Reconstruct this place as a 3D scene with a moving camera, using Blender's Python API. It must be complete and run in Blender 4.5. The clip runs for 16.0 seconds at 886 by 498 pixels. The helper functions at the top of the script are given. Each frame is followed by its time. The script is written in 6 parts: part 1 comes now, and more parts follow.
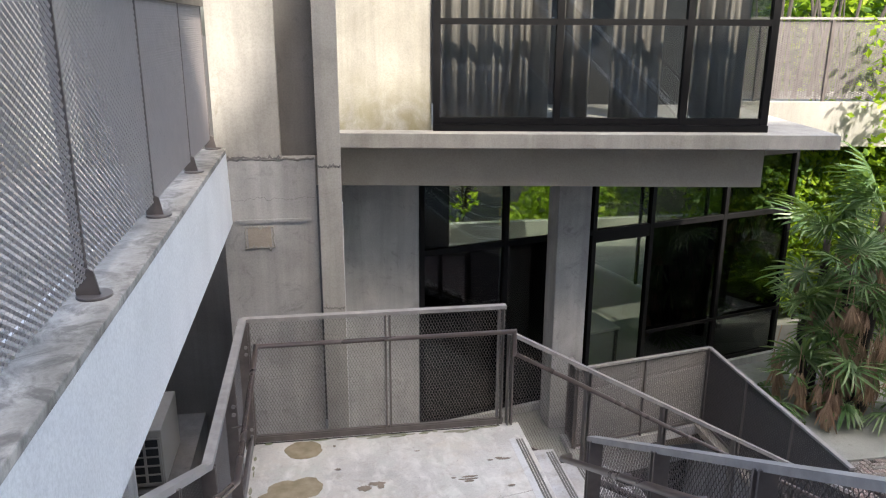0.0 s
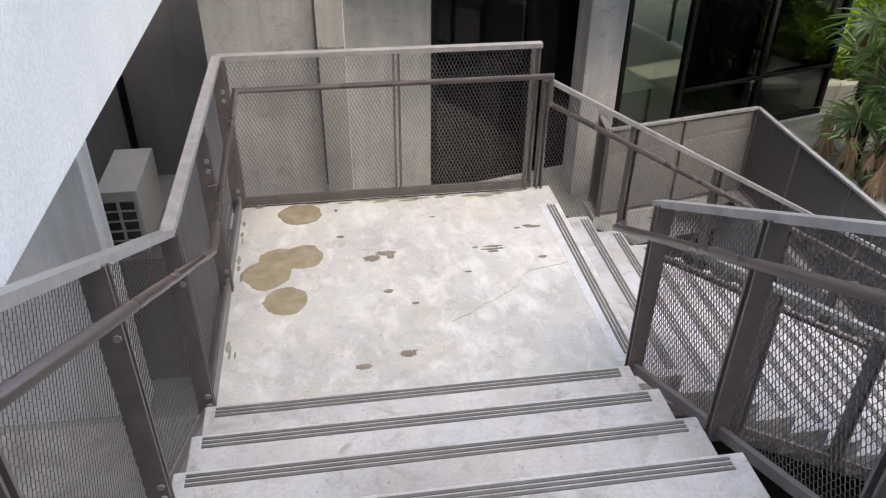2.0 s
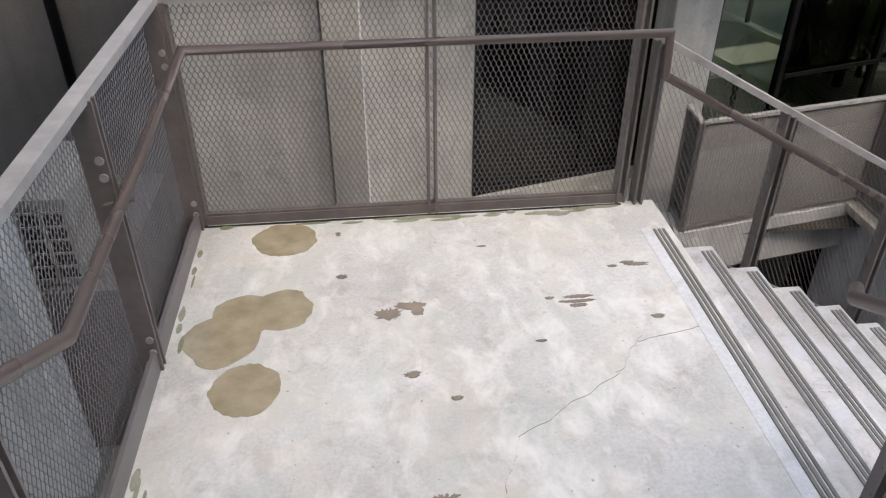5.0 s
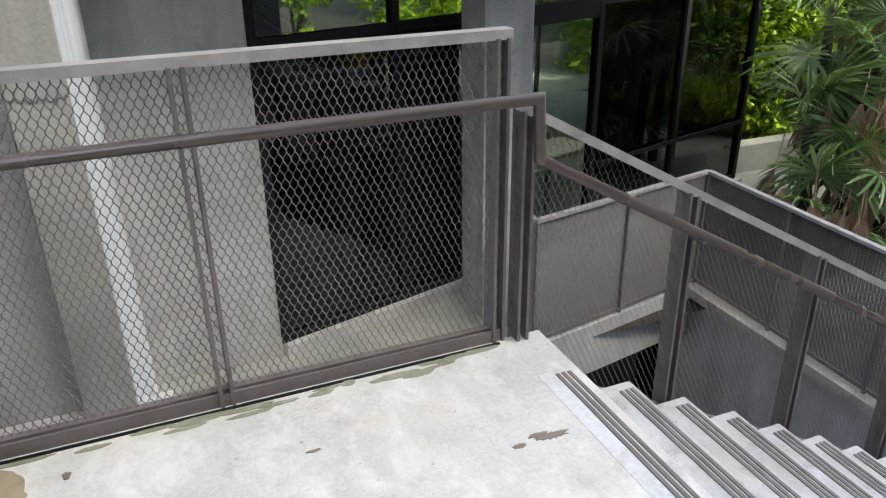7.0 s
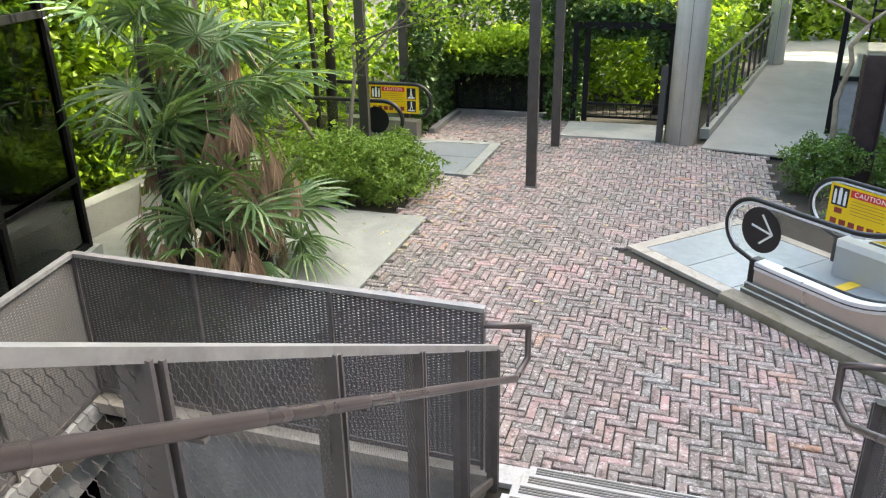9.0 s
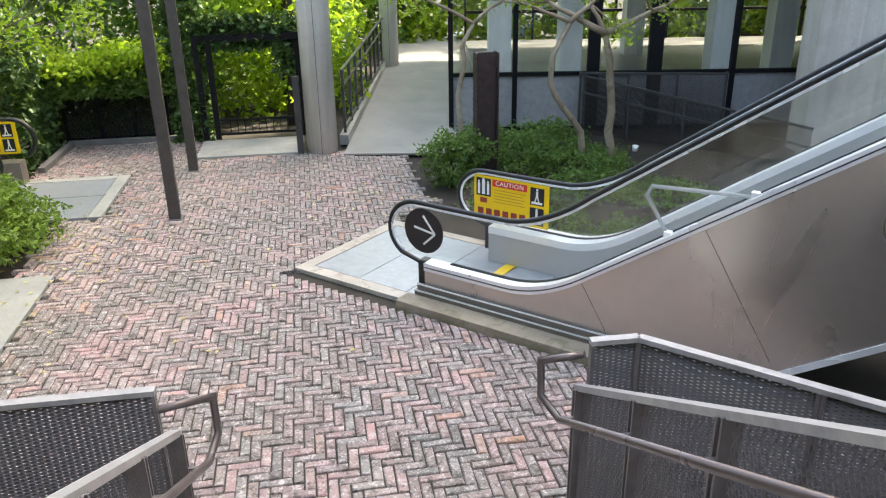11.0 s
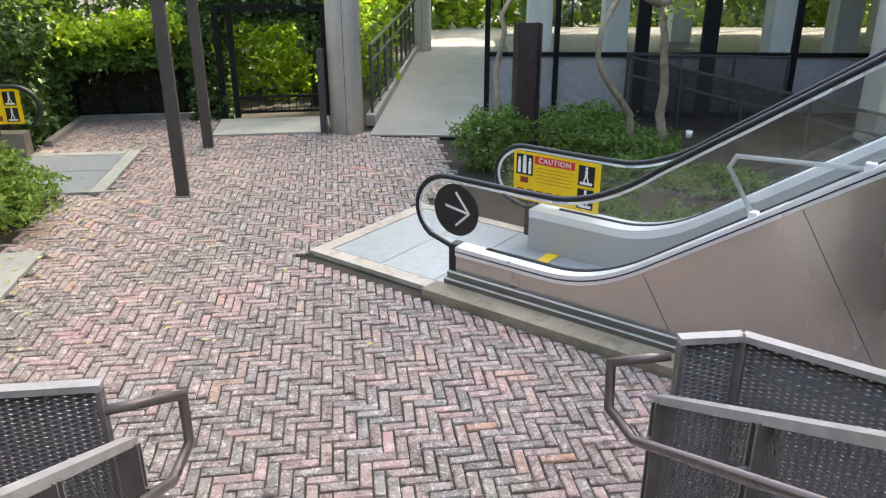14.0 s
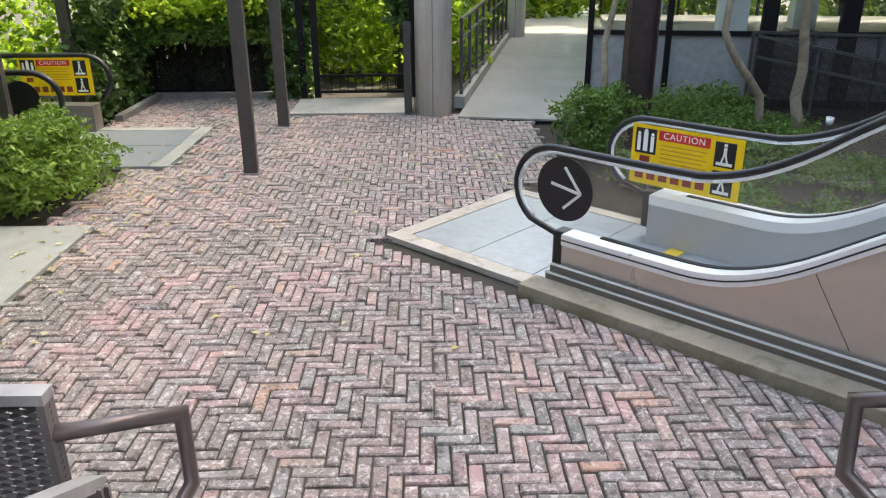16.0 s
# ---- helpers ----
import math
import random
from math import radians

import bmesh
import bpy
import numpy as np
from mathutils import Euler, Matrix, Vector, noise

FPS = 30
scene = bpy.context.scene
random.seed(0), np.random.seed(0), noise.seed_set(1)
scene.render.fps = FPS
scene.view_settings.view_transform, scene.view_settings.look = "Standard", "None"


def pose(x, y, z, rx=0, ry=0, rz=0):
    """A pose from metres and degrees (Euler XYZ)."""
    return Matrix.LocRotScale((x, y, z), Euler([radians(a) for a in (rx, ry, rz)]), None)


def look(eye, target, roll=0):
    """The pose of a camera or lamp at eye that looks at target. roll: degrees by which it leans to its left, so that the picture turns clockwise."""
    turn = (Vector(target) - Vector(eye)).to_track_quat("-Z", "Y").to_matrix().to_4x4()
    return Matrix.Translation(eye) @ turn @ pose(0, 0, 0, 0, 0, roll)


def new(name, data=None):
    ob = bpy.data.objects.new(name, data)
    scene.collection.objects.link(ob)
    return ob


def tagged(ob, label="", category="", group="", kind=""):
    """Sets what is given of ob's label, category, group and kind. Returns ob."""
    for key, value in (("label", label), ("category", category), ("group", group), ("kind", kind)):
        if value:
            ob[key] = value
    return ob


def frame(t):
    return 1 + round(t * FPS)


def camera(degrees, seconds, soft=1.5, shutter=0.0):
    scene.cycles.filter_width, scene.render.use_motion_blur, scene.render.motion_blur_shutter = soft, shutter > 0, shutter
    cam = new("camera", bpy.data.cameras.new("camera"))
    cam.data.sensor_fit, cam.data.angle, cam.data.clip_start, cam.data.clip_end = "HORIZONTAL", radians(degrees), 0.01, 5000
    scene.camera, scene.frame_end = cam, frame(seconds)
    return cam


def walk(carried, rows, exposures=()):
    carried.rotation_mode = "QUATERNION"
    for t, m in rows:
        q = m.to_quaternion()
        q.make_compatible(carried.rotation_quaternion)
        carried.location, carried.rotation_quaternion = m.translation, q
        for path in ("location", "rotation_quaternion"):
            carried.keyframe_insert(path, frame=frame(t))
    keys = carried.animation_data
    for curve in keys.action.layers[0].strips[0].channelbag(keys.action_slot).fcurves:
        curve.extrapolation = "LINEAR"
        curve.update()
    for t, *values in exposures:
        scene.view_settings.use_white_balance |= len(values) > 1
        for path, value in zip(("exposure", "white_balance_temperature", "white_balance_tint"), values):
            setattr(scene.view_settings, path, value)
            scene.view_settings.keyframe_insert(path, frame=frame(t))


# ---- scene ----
cam = camera(60.2, 16.0, soft=1.2)
METRES, EYE, TILT, LEAN, TURN = 9.2, 5.865, 0.0, 0.0, -9.3
ROWS = [
    (0.0, 0.0, 0.0, 0.0, 0.08, -16.38, -0.28),
    (0.5, -0.0101, 0.0215, -0.008, -0.69, -22.24, -0.05),
    (1.0, -0.0087, 0.0501, -0.0355, -1.23, -28.21, -0.14),
    (1.5, -0.0061, 0.0782, -0.052, -0.65, -32.05, -0.39),
    (2.0, -0.0112, 0.1088, -0.0672, 0.7, -33.49, -0.54),
    (2.5, -0.0082, 0.1406, -0.0828, 2.21, -33.92, -0.61),
    (3.0, -0.0148, 0.1678, -0.0982, 3.72, -34.14, -0.59),
    (5.5, -0.0281, 0.3359, -0.1753, 2.55, -33.36, 0.45),
    (6.0, -0.0312, 0.3703, -0.1882, -1.09, -31.98, 0.66),
    (6.5, -0.0305, 0.4025, -0.2059, -6.21, -28.52, 0.59),
    (7.0, -0.0272, 0.4366, -0.2211, -13.48, -24.86, 0.75),
    (7.5, -0.0127, 0.4741, -0.2399, -23.53, -22.96, 0.92),
    (8.0, 0.0035, 0.5173, -0.2544, -36.5, -22.41, 1.0),
    (8.5, 0.0301, 0.5635, -0.2568, -50.41, -22.4, 0.98),
    (9.0, 0.0506, 0.593, -0.2563, -63.31, -22.43, 0.95),
    (9.5, 0.0754, 0.6098, -0.2599, -73.63, -22.33, 0.97),
    (10.0, 0.0952, 0.6227, -0.2621, -81.04, -22.21, 0.97),
    (12.5, 0.1319, 0.6212, -0.2833, -95.93, -22.02, 0.59),
    (13.0, 0.1498, 0.6268, -0.2971, -94.76, -22.02, 0.3),
    (13.5, 0.1764, 0.631, -0.3065, -91.95, -22.05, 0.16),
    (14.0, 0.2076, 0.6301, -0.3216, -88.43, -22.0, 0.09),
    (14.5, 0.2324, 0.6341, -0.337, -85.29, -21.96, 0.18),
    (15.0, 0.2602, 0.637, -0.3545, -83.3, -21.95, 0.25),
    (15.5, 0.2859, 0.6373, -0.3671, -82.48, -21.93, 0.29),
    (16.0, 0.319, 0.6516, -0.3825, -82.14, -21.7, 0.27),
]
walk(cam, [(t, pose(0, 0, EYE, TILT, LEAN, TURN) @ pose(METRES * x, METRES * y, METRES * z, 90 + pitch, roll, yaw)) for t, x, y, z, yaw, pitch, roll in ROWS],
     exposures=[(0.0, 2.0, 7000, 10), (0.6, 2.1, 7100, 10), (1.5, 2.32, 7300, 10), (2.5, 2.42, 7450, 10), (5.5, 2.3, 7200, 8), (7.0, 2.4, 6900, 5), (8.6, 2.95, 7250, 4), (12.5, 2.95, 7650, 8), (16.0, 2.8, 7600, 7)])

# ---- light ----
world = bpy.data.worlds.new("world")
scene.world = world
world.use_nodes = True
wn = world.node_tree
for n in list(wn.nodes):
    wn.nodes.remove(n)
w_out = wn.nodes.new("ShaderNodeOutputWorld")
w_bg = wn.nodes.new("ShaderNodeBackground")
w_sky = wn.nodes.new("ShaderNodeTexSky")
SUN_ELEV, SUN_AZ = 50.0, 160.0   # degrees; azimuth clockwise from +y
w_sky.sky_type = "NISHITA"
w_sky.sun_disc = False
w_sky.sun_elevation = radians(SUN_ELEV)
w_sky.sun_rotation = radians(SUN_AZ)
w_sky.air_density, w_sky.dust_density, w_sky.ozone_density = 1.0, 4.0, 1.0
w_bg.inputs["Strength"].default_value = 0.15
wn.links.new(w_sky.outputs[0], w_bg.inputs["Color"])
wn.links.new(w_bg.outputs[0], w_out.inputs["Surface"])
sun_data = bpy.data.lights.new("sun", "SUN")
sun_data.energy = 2.6
sun_data.angle = radians(1.0)
sun_data.color = (1.0, 0.95, 0.87)
sun = new("sun", sun_data)
_a, _e = radians(SUN_AZ), radians(SUN_ELEV)
sun.matrix_world = look((math.sin(_a) * math.cos(_e) * 60, math.cos(_a) * math.cos(_e) * 60, math.sin(_e) * 60), (0, 0, 0))

# ---- materials ----
def material(name, rough=0.6, metal=0.0, spec=0.5):
    m = bpy.data.materials.new(name)
    m.use_nodes = True
    b = m.node_tree.nodes["Principled BSDF"]
    b.inputs["Roughness"].default_value = rough
    b.inputs["Metallic"].default_value = metal
    b.inputs["Specular IOR Level"].default_value = spec
    return m, m.node_tree, b


def coords(t, space="Object", scale=(1, 1, 1)):
    c = t.nodes.new("ShaderNodeNewGeometry") if space == "World" else t.nodes.new("ShaderNodeTexCoord")
    mp = t.nodes.new("ShaderNodeMapping")
    mp.inputs["Scale"].default_value = scale
    t.links.new(c.outputs["Position" if space == "World" else space], mp.inputs["Vector"])
    return mp.outputs["Vector"]


def noise_tex(t, vec, scale, detail=4.0, rough=0.6, distort=0.0):
    n = t.nodes.new("ShaderNodeTexNoise")
    n.inputs["Scale"].default_value, n.inputs["Detail"].default_value = scale, detail
    n.inputs["Roughness"].default_value, n.inputs["Distortion"].default_value = rough, distort
    t.links.new(vec, n.inputs["Vector"])
    return n.outputs["Fac"]


def ramp(t, fac, stops):
    r = t.nodes.new("ShaderNodeValToRGB")
    el = r.color_ramp.elements
    while len(el) < len(stops):
        el.new(0.5)
    for e, (p, c) in zip(el, stops):
        e.position = p
        e.color = (*c, 1) if len(c) == 3 else c
    t.links.new(fac, r.inputs["Fac"])
    return r.outputs["Color"]


def mixc(t, fac, a, b, mode="MIX"):
    n = t.nodes.new("ShaderNodeMix")
    n.data_type, n.blend_type = "RGBA", mode
    for sock, v in ((n.inputs[0], fac), (n.inputs[6], a), (n.inputs[7], b)):
        if isinstance(v, (int, float)):
            sock.default_value = v
        elif isinstance(v, tuple):
            sock.default_value = (*v, 1)
        else:
            t.links.new(v, sock)
    return n.outputs[2]


def bump(t, b, height, strength=0.3, dist=0.01):
    n = t.nodes.new("ShaderNodeBump")
    n.inputs["Strength"].default_value, n.inputs["Distance"].default_value = strength, dist
    t.links.new(height, n.inputs["Height"])
    t.links.new(n.outputs["Normal"], b.inputs["Normal"])


G = lambda v: (v, v, v)


def concrete(name, lo, hi, stain=(0.1, 0.1, 0.09), stain_at=0.62, rough=0.85, streak=False, fine=60.0, foot=None, tints=None):
    m, t, b = material(name, rough, spec=0.3)
    v = coords(t, "World")
    big = noise_tex(t, v, 1.3, 6, 0.6, 0.6)
    col = ramp(t, big, [(0.3, lo), (0.7, hi)])
    grain = noise_tex(t, v, fine, 5, 0.7)
    col = mixc(t, 0.35, col, ramp(t, grain, [(0.35, G(0.55)), (0.6, G(1.0))]), "MULTIPLY")
    mid = noise_tex(t, v, 5.0, 8, 0.68, 1.2)
    mask = ramp(t, mid, [(stain_at, G(0)), (min(0.98, stain_at + 0.16), G(1))])
    col = mixc(t, mask, col, mixc(t, 0.55, col, stain))
    if streak:
        vs = coords(t, "World", (3, 3, 0.22))
        s = noise_tex(t, vs, 1.7, 7, 0.62, 0.5)
        col = mixc(t, 0.4, col, ramp(t, s, [(0.34, G(0.5)), (0.6, G(1.0))]), "MULTIPLY")
    if tints:
        for k, tc in enumerate(tints):
            n2 = noise_tex(t, coords(t, "World", (1 + k * 0.37, 1.13, 1)), 2.3 + k, 7, 0.66, 0.35)
            col = mixc(t, ramp(t, n2, [(0.48, G(0)), (0.68, G(0.7))]), col, tc)
        sp = noise_tex(t, v, 34, 3, 0.5)
        col = mixc(t, ramp(t, sp, [(0.70, G(0)), (0.74, G(0.7))]), col, (0.22, 0.19, 0.16))
    if foot:
        z0, z1, fc = foot
        sep = t.nodes.new("ShaderNodeSeparateXYZ")
        t.links.new(v, sep.inputs[0])
        mr = t.nodes.new("ShaderNodeMapRange")
        for i_, val in ((1, z0), (2, z1), (3, 0.75), (4, 0.0)):
            mr.inputs[i_].default_value = val
        t.links.new(sep.outputs["Z"], mr.inputs[0])
        blot = noise_tex(t, v, 3.2, 7, 0.65, 0.6)
        add = t.nodes.new("ShaderNodeMath")
        add.operation = "MULTIPLY"
        t.links.new(mr.outputs[0], add.inputs[0])
        t.links.new(ramp(t, blot, [(0.36, G(0)), (0.58, G(1))]), add.inputs[1])
        col = mixc(t, add.outputs[0], col, fc)
    t.links.new(col, b.inputs["Base Color"])
    bump(t, b, grain, 0.25, 0.004)
    return m


M = {}
M["concrete"] = concrete("concrete_wall", (0.37, 0.37, 0.37), (0.54, 0.54, 0.535), (0.19, 0.19, 0.185), 0.56, streak=True)
M["concrete_beam"] = concrete("concrete_beam_plain", (0.36, 0.32, 0.275), (0.44, 0.395, 0.345), (0.26, 0.23, 0.2), 0.6)
# brown far wall, with shade put into its dark colour
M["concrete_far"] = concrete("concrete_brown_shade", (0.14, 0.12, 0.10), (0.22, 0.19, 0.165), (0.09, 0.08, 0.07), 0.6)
M["rim"] = concrete("concrete_rim_warm", (0.38, 0.345, 0.295), (0.52, 0.48, 0.42), (0.2, 0.17, 0.12), 0.5)
M["sand"] = concrete("joint_sand_and_moss", (0.022, 0.02, 0.016), (0.085, 0.072, 0.058), (0.04, 0.05, 0.02), 0.5)
M["concrete_pale_foot"] = concrete("concrete_pale_with_mossy_foot", (0.34, 0.325, 0.285), (0.47, 0.455, 0.41), (0.25, 0.23, 0.15), 0.6, streak=True, foot=(4.66, 5.45, (0.20, 0.18, 0.09)))
# darker concrete: shade of soffits and recesses in the colour; joints and kerbs share it
M["concrete_dark"] = concrete("concrete_shade_and_joints", (0.17, 0.165, 0.16), (0.24, 0.235, 0.23), (0.09, 0.09, 0.085), 0.6, streak=True)
M["concrete_pale"] = concrete("concrete_stained_pale", (0.34, 0.33, 0.305), (0.48, 0.47, 0.44), (0.22, 0.20, 0.14), 0.6, streak=True)
M["landing"] = concrete("concrete_landing_worn", (0.40, 0.39, 0.37), (0.57, 0.565, 0.545), (0.33, 0.29, 0.25), 0.52, 0.7, tints=((0.56, 0.52, 0.45), (0.46, 0.49, 0.45), (0.68, 0.67, 0.64)))
M["step"] = concrete("concrete_step_worn", (0.36, 0.35, 0.34), (0.60, 0.59, 0.575), (0.22, 0.20, 0.18), 0.5, 0.75, tints=((0.46, 0.42, 0.38), (0.5, 0.52, 0.55)))
M["beam_paint"] = concrete("concrete_painted_grey_white", (0.72, 0.74, 0.76), (0.84, 0.86, 0.88), (0.6, 0.62, 0.63), 0.62, 0.7)
M["ledge"] = concrete("concrete_ledge_dirty", (0.24, 0.23, 0.21), (0.60, 0.58, 0.54), (0.05, 0.05, 0.045), 0.46)
M["paving"] = concrete("concrete_paving", (0.24, 0.25, 0.235), (0.35, 0.36, 0.335), (0.16, 0.165, 0.14), 0.56)
M["ramp_floor"] = concrete("concrete_ramp_floor", (0.25, 0.25, 0.24), (0.36, 0.355, 0.34), (0.22, 0.22, 0.205), 0.55, 0.33)
M["moss"] = concrete("concrete_mossy", (0.16, 0.17, 0.11), (0.34, 0.33, 0.27), (0.1, 0.14, 0.03), 0.45)
M["soil"] = concrete("soil_and_litter", (0.022, 0.019, 0.014), (0.05, 0.043, 0.034), (0.07, 0.06, 0.03), 0.6)


def painted(name, col, rough=0.45, metal=0.0, var=0.25, wear=None, smooth=False):
    m, t, b = material(name, rough, metal)
    v = coords(t, "World")
    n = noise_tex(t, v, 9, 6, 0.65)
    lo = tuple(c * (1 - var) for c in col)
    hi = tuple(min(1, c * (1 + var)) for c in col)
    c = ramp(t, n, [(0.3, lo), (0.7, hi)])
    f = noise_tex(t, v, 90, 3, 0.6)
    if wear:
        c = mixc(t, ramp(t, noise_tex(t, v, 24, 8, 0.75), [(0.6, G(0)), (0.7, G(1))]), c, wear)
    t.links.new(c, b.inputs["Base Color"])
    if smooth:
        s = noise_tex(t, coords(t, "World", (0.6, 0.6, 0.25)), 2.0, 3, 0.5, 0.8)
        t.links.new(ramp(t, s, [(0.3, G(rough * 0.6)), (0.7, G(rough * 1.5))]), b.inputs["Roughness"])
        return m
    r = ramp(t, n, [(0.3, G(rough * 0.8)), (0.7, G(min(1, rough * 1.25)))])
    t.links.new(r, b.inputs["Roughness"])
    bump(t, b, f, 0.12, 0.002)
    return m


M["steel"] = painted("steel_paint_grey_brown", (0.135, 0.118, 0.114), 0.42, 0.0, 0.22)
M["mesh"] = painted("expanded_mesh_paint", (0.135, 0.122, 0.122), 0.34, 0.0, 0.15)
M["mesh_pale"] = painted("expanded_mesh_grey_paint", (0.48, 0.45, 0.45), 0.45, 0.0, 0.1)
M["rail_worn"] = painted("top_rail_weathered_grey", (0.30, 0.29, 0.285), 0.45, 0.0, 0.25)
M["handrail"] = painted("handrail_brown_paint", (0.125, 0.1, 0.095), 0.28, 0.4, 0.06, smooth=True)
M["post"] = painted("post_dark_brown", (0.06, 0.052, 0.048), 0.5, 0.0, 0.25)
M["rust"] = painted("rusty_riveted_steel", (0.05, 0.032, 0.03), 0.6, 0.2, 0.45, (0.11, 0.05, 0.03))
M["black"] = painted("black_frame", (0.008, 0.008, 0.009), 0.6, 0.0, 0.2)
M["rubber"] = painted("black_rubber", (0.015, 0.015, 0.016), 0.35, 0.0, 0.15)
M["stainless"] = painted("brushed_stainless", (0.86, 0.88, 0.90), 0.32, 0.4, 0.03, smooth=True)
# greyer copy of the stainless: the upright face's lower light is in the colour
M["skirt"] = painted("shaded_skirt_steel", (0.44, 0.45, 0.45), 0.38, 0.4, 0.05, smooth=True)
M["stainless_dull"] = painted("dull_stainless", (0.22, 0.20, 0.18), 0.4, 0.6, 0.12, smooth=True)
M["cladding"] = painted("bronze_steel_cladding", (0.60, 0.545, 0.50), 0.30, 0.85, 0.03, smooth=True)
M["plate"] = painted("floor_plate_aluminium", (0.34, 0.37, 0.40), 0.36, 0.45, 0.15)
M["groove"] = painted("dark_nosing_strip", (0.13, 0.125, 0.115), 0.7, 0.0, 0.3)
M["yellow"] = painted("yellow_sign", (0.80, 0.52, 0.01), 0.35, 0.0, 0.05)
M["red"] = painted("red_sign", (0.62, 0.03, 0.025), 0.4, 0.0, 0.05)
M["white"] = painted("white_paint", (0.78, 0.78, 0.76), 0.45, 0.0, 0.05)
M["ac"] = painted("appliance_cream_white", (0.34, 0.33, 0.305), 0.5, 0.0, 0.1)
M["signblack"] = painted("black_sign", (0.01, 0.01, 0.013), 0.4, 0.0, 0.05)
M["sign_text"] = painted("brown_sign_lettering", (0.45, 0.24, 0.02), 0.45, 0.0, 0.05)
M["maroon"] = painted("maroon_pictogram", (0.25, 0.03, 0.02), 0.45, 0.0, 0.05)
M["water"], _t, _b = material("brown_puddle_stain", 0.12, 0.0, 0.6)
_v = coords(_t, "World")
_t.links.new(ramp(_t, noise_tex(_t, _v, 8, 6, 0.6), [(0.3, (0.23, 0.19, 0.12)), (0.7, (0.36, 0.305, 0.215))]), _b.inputs["Base Color"])
M["dirt"] = painted("brown_dirt_mark", (0.20, 0.165, 0.13), 0.9, 0.0, 0.3)
# near-black interior: the darkness of unlit rooms is put into the colour
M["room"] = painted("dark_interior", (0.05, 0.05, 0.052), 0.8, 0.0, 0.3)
M["hall_floor"] = painted("pale_hall_floor", (0.17, 0.168, 0.165), 0.4, 0.0, 0.1)
M["curtain"] = painted("grey_beige_curtain", (0.42, 0.39, 0.355), 0.9, 0.0, 0.12)


def glass(name, tint, ior, rough=0.02):
    """A clear pane: it lets light through with its tint and mirrors more towards grazing angles, alike from both sides."""
    m = bpy.data.materials.new(name)
    m.use_nodes = True
    t = m.node_tree
    t.nodes.remove(t.nodes["Principled BSDF"])
    out = t.nodes["Material Output"]
    tr, gl, mx, lw = (t.nodes.new("ShaderNode" + k) for k in ("BsdfTransparent", "BsdfGlossy", "MixShader", "LayerWeight"))
    tr.inputs["Color"].default_value = (*tint, 1)
    gl.inputs["Roughness"].default_value = rough
    lw.inputs["Blend"].default_value = 0.5
    f0 = ((ior - 1) / (ior + 1)) ** 2
    pw, sc = t.nodes.new("ShaderNodeMath"), t.nodes.new("ShaderNodeMath")
    pw.operation, sc.operation = "POWER", "MULTIPLY_ADD"
    pw.inputs[1].default_value = 5.0
    sc.inputs[1].default_value, sc.inputs[2].default_value = 1 - f0, f0
    t.links.new(lw.outputs["Facing"], pw.inputs[0])
    t.links.new(pw.outputs[0], sc.inputs[0])
    t.links.new(sc.outputs[0], mx.inputs[0])
    t.links.new(tr.outputs[0], mx.inputs[1])
    t.links.new(gl.outputs[0], mx.inputs[2])
    t.links.new(mx.outputs[0], out.inputs["Surface"])
    return m


M["glass_dark"] = glass("tinted_window_glass", (0.30, 0.32, 0.33), 1.75)
M["glass_window"] = glass("lightly_tinted_window_glass", (0.78, 0.79, 0.78), 1.8)
M["glass_office"] = glass("grey_office_glass", (0.73, 0.76, 0.73), 1.6)
M["glass_clear"] = glass("clear_balustrade_glass", (0.965, 0.98, 0.97), 1.55)

m, t, b = material("brick_clay", 0.8, 0.0, 0.35)
info = t.nodes.new("ShaderNodeObjectInfo")
geo = t.nodes.new("ShaderNodeNewGeometry")
rnd = t.nodes.new("ShaderNodeMath")
rnd.operation = "ADD"
t.links.new(info.outputs["Random"], rnd.inputs[0])
t.links.new(geo.outputs["Random Per Island"], rnd.inputs[1])
wrap = t.nodes.new("ShaderNodeMath")
wrap.operation = "FRACT"
t.links.new(rnd.outputs[0], wrap.inputs[0])
v = coords(t, "World")
col = ramp(t, wrap.outputs[0], [(0.0, (0.18, 0.143, 0.135)), (0.25, (0.29, 0.203, 0.196)), (0.45, (0.17, 0.165, 0.157)),
                                (0.7, (0.39, 0.245, 0.238)), (0.88, (0.24, 0.238, 0.228)), (0.97, (0.39, 0.265, 0.23)), (1.0, (0.42, 0.22, 0.14))])
patch = noise_tex(t, v, 0.8, 6, 0.65, 0.8)
col = mixc(t, ramp(t, patch, [(0.42, G(0)), (0.62, G(0.75))]), col, (0.17, 0.165, 0.145))
worn = noise_tex(t, coords(t, "World", (1, 1.3, 1)), 0.6, 5, 0.6, 0.6)
col = mixc(t, ramp(t, worn, [(0.54, G(0)), (0.72, G(0.45))]), col, (0.42, 0.33, 0.29))
wearn = noise_tex(t, v, 22, 8, 0.75, 1.0)
col = mixc(t, ramp(t, wearn, [(0.50, G(0)), (0.61, G(0.85))]), col, (0.58, 0.52, 0.50))
dark = noise_tex(t, v, 11, 6, 0.7)
col = mixc(t, ramp(t, dark, [(0.50, G(0)), (0.64, G(0.85))]), col, (0.06, 0.052, 0.045))
t.links.new(col, b.inputs["Base Color"])
bump(t, b, wearn, 0.9, 0.008)
M["brick"] = m


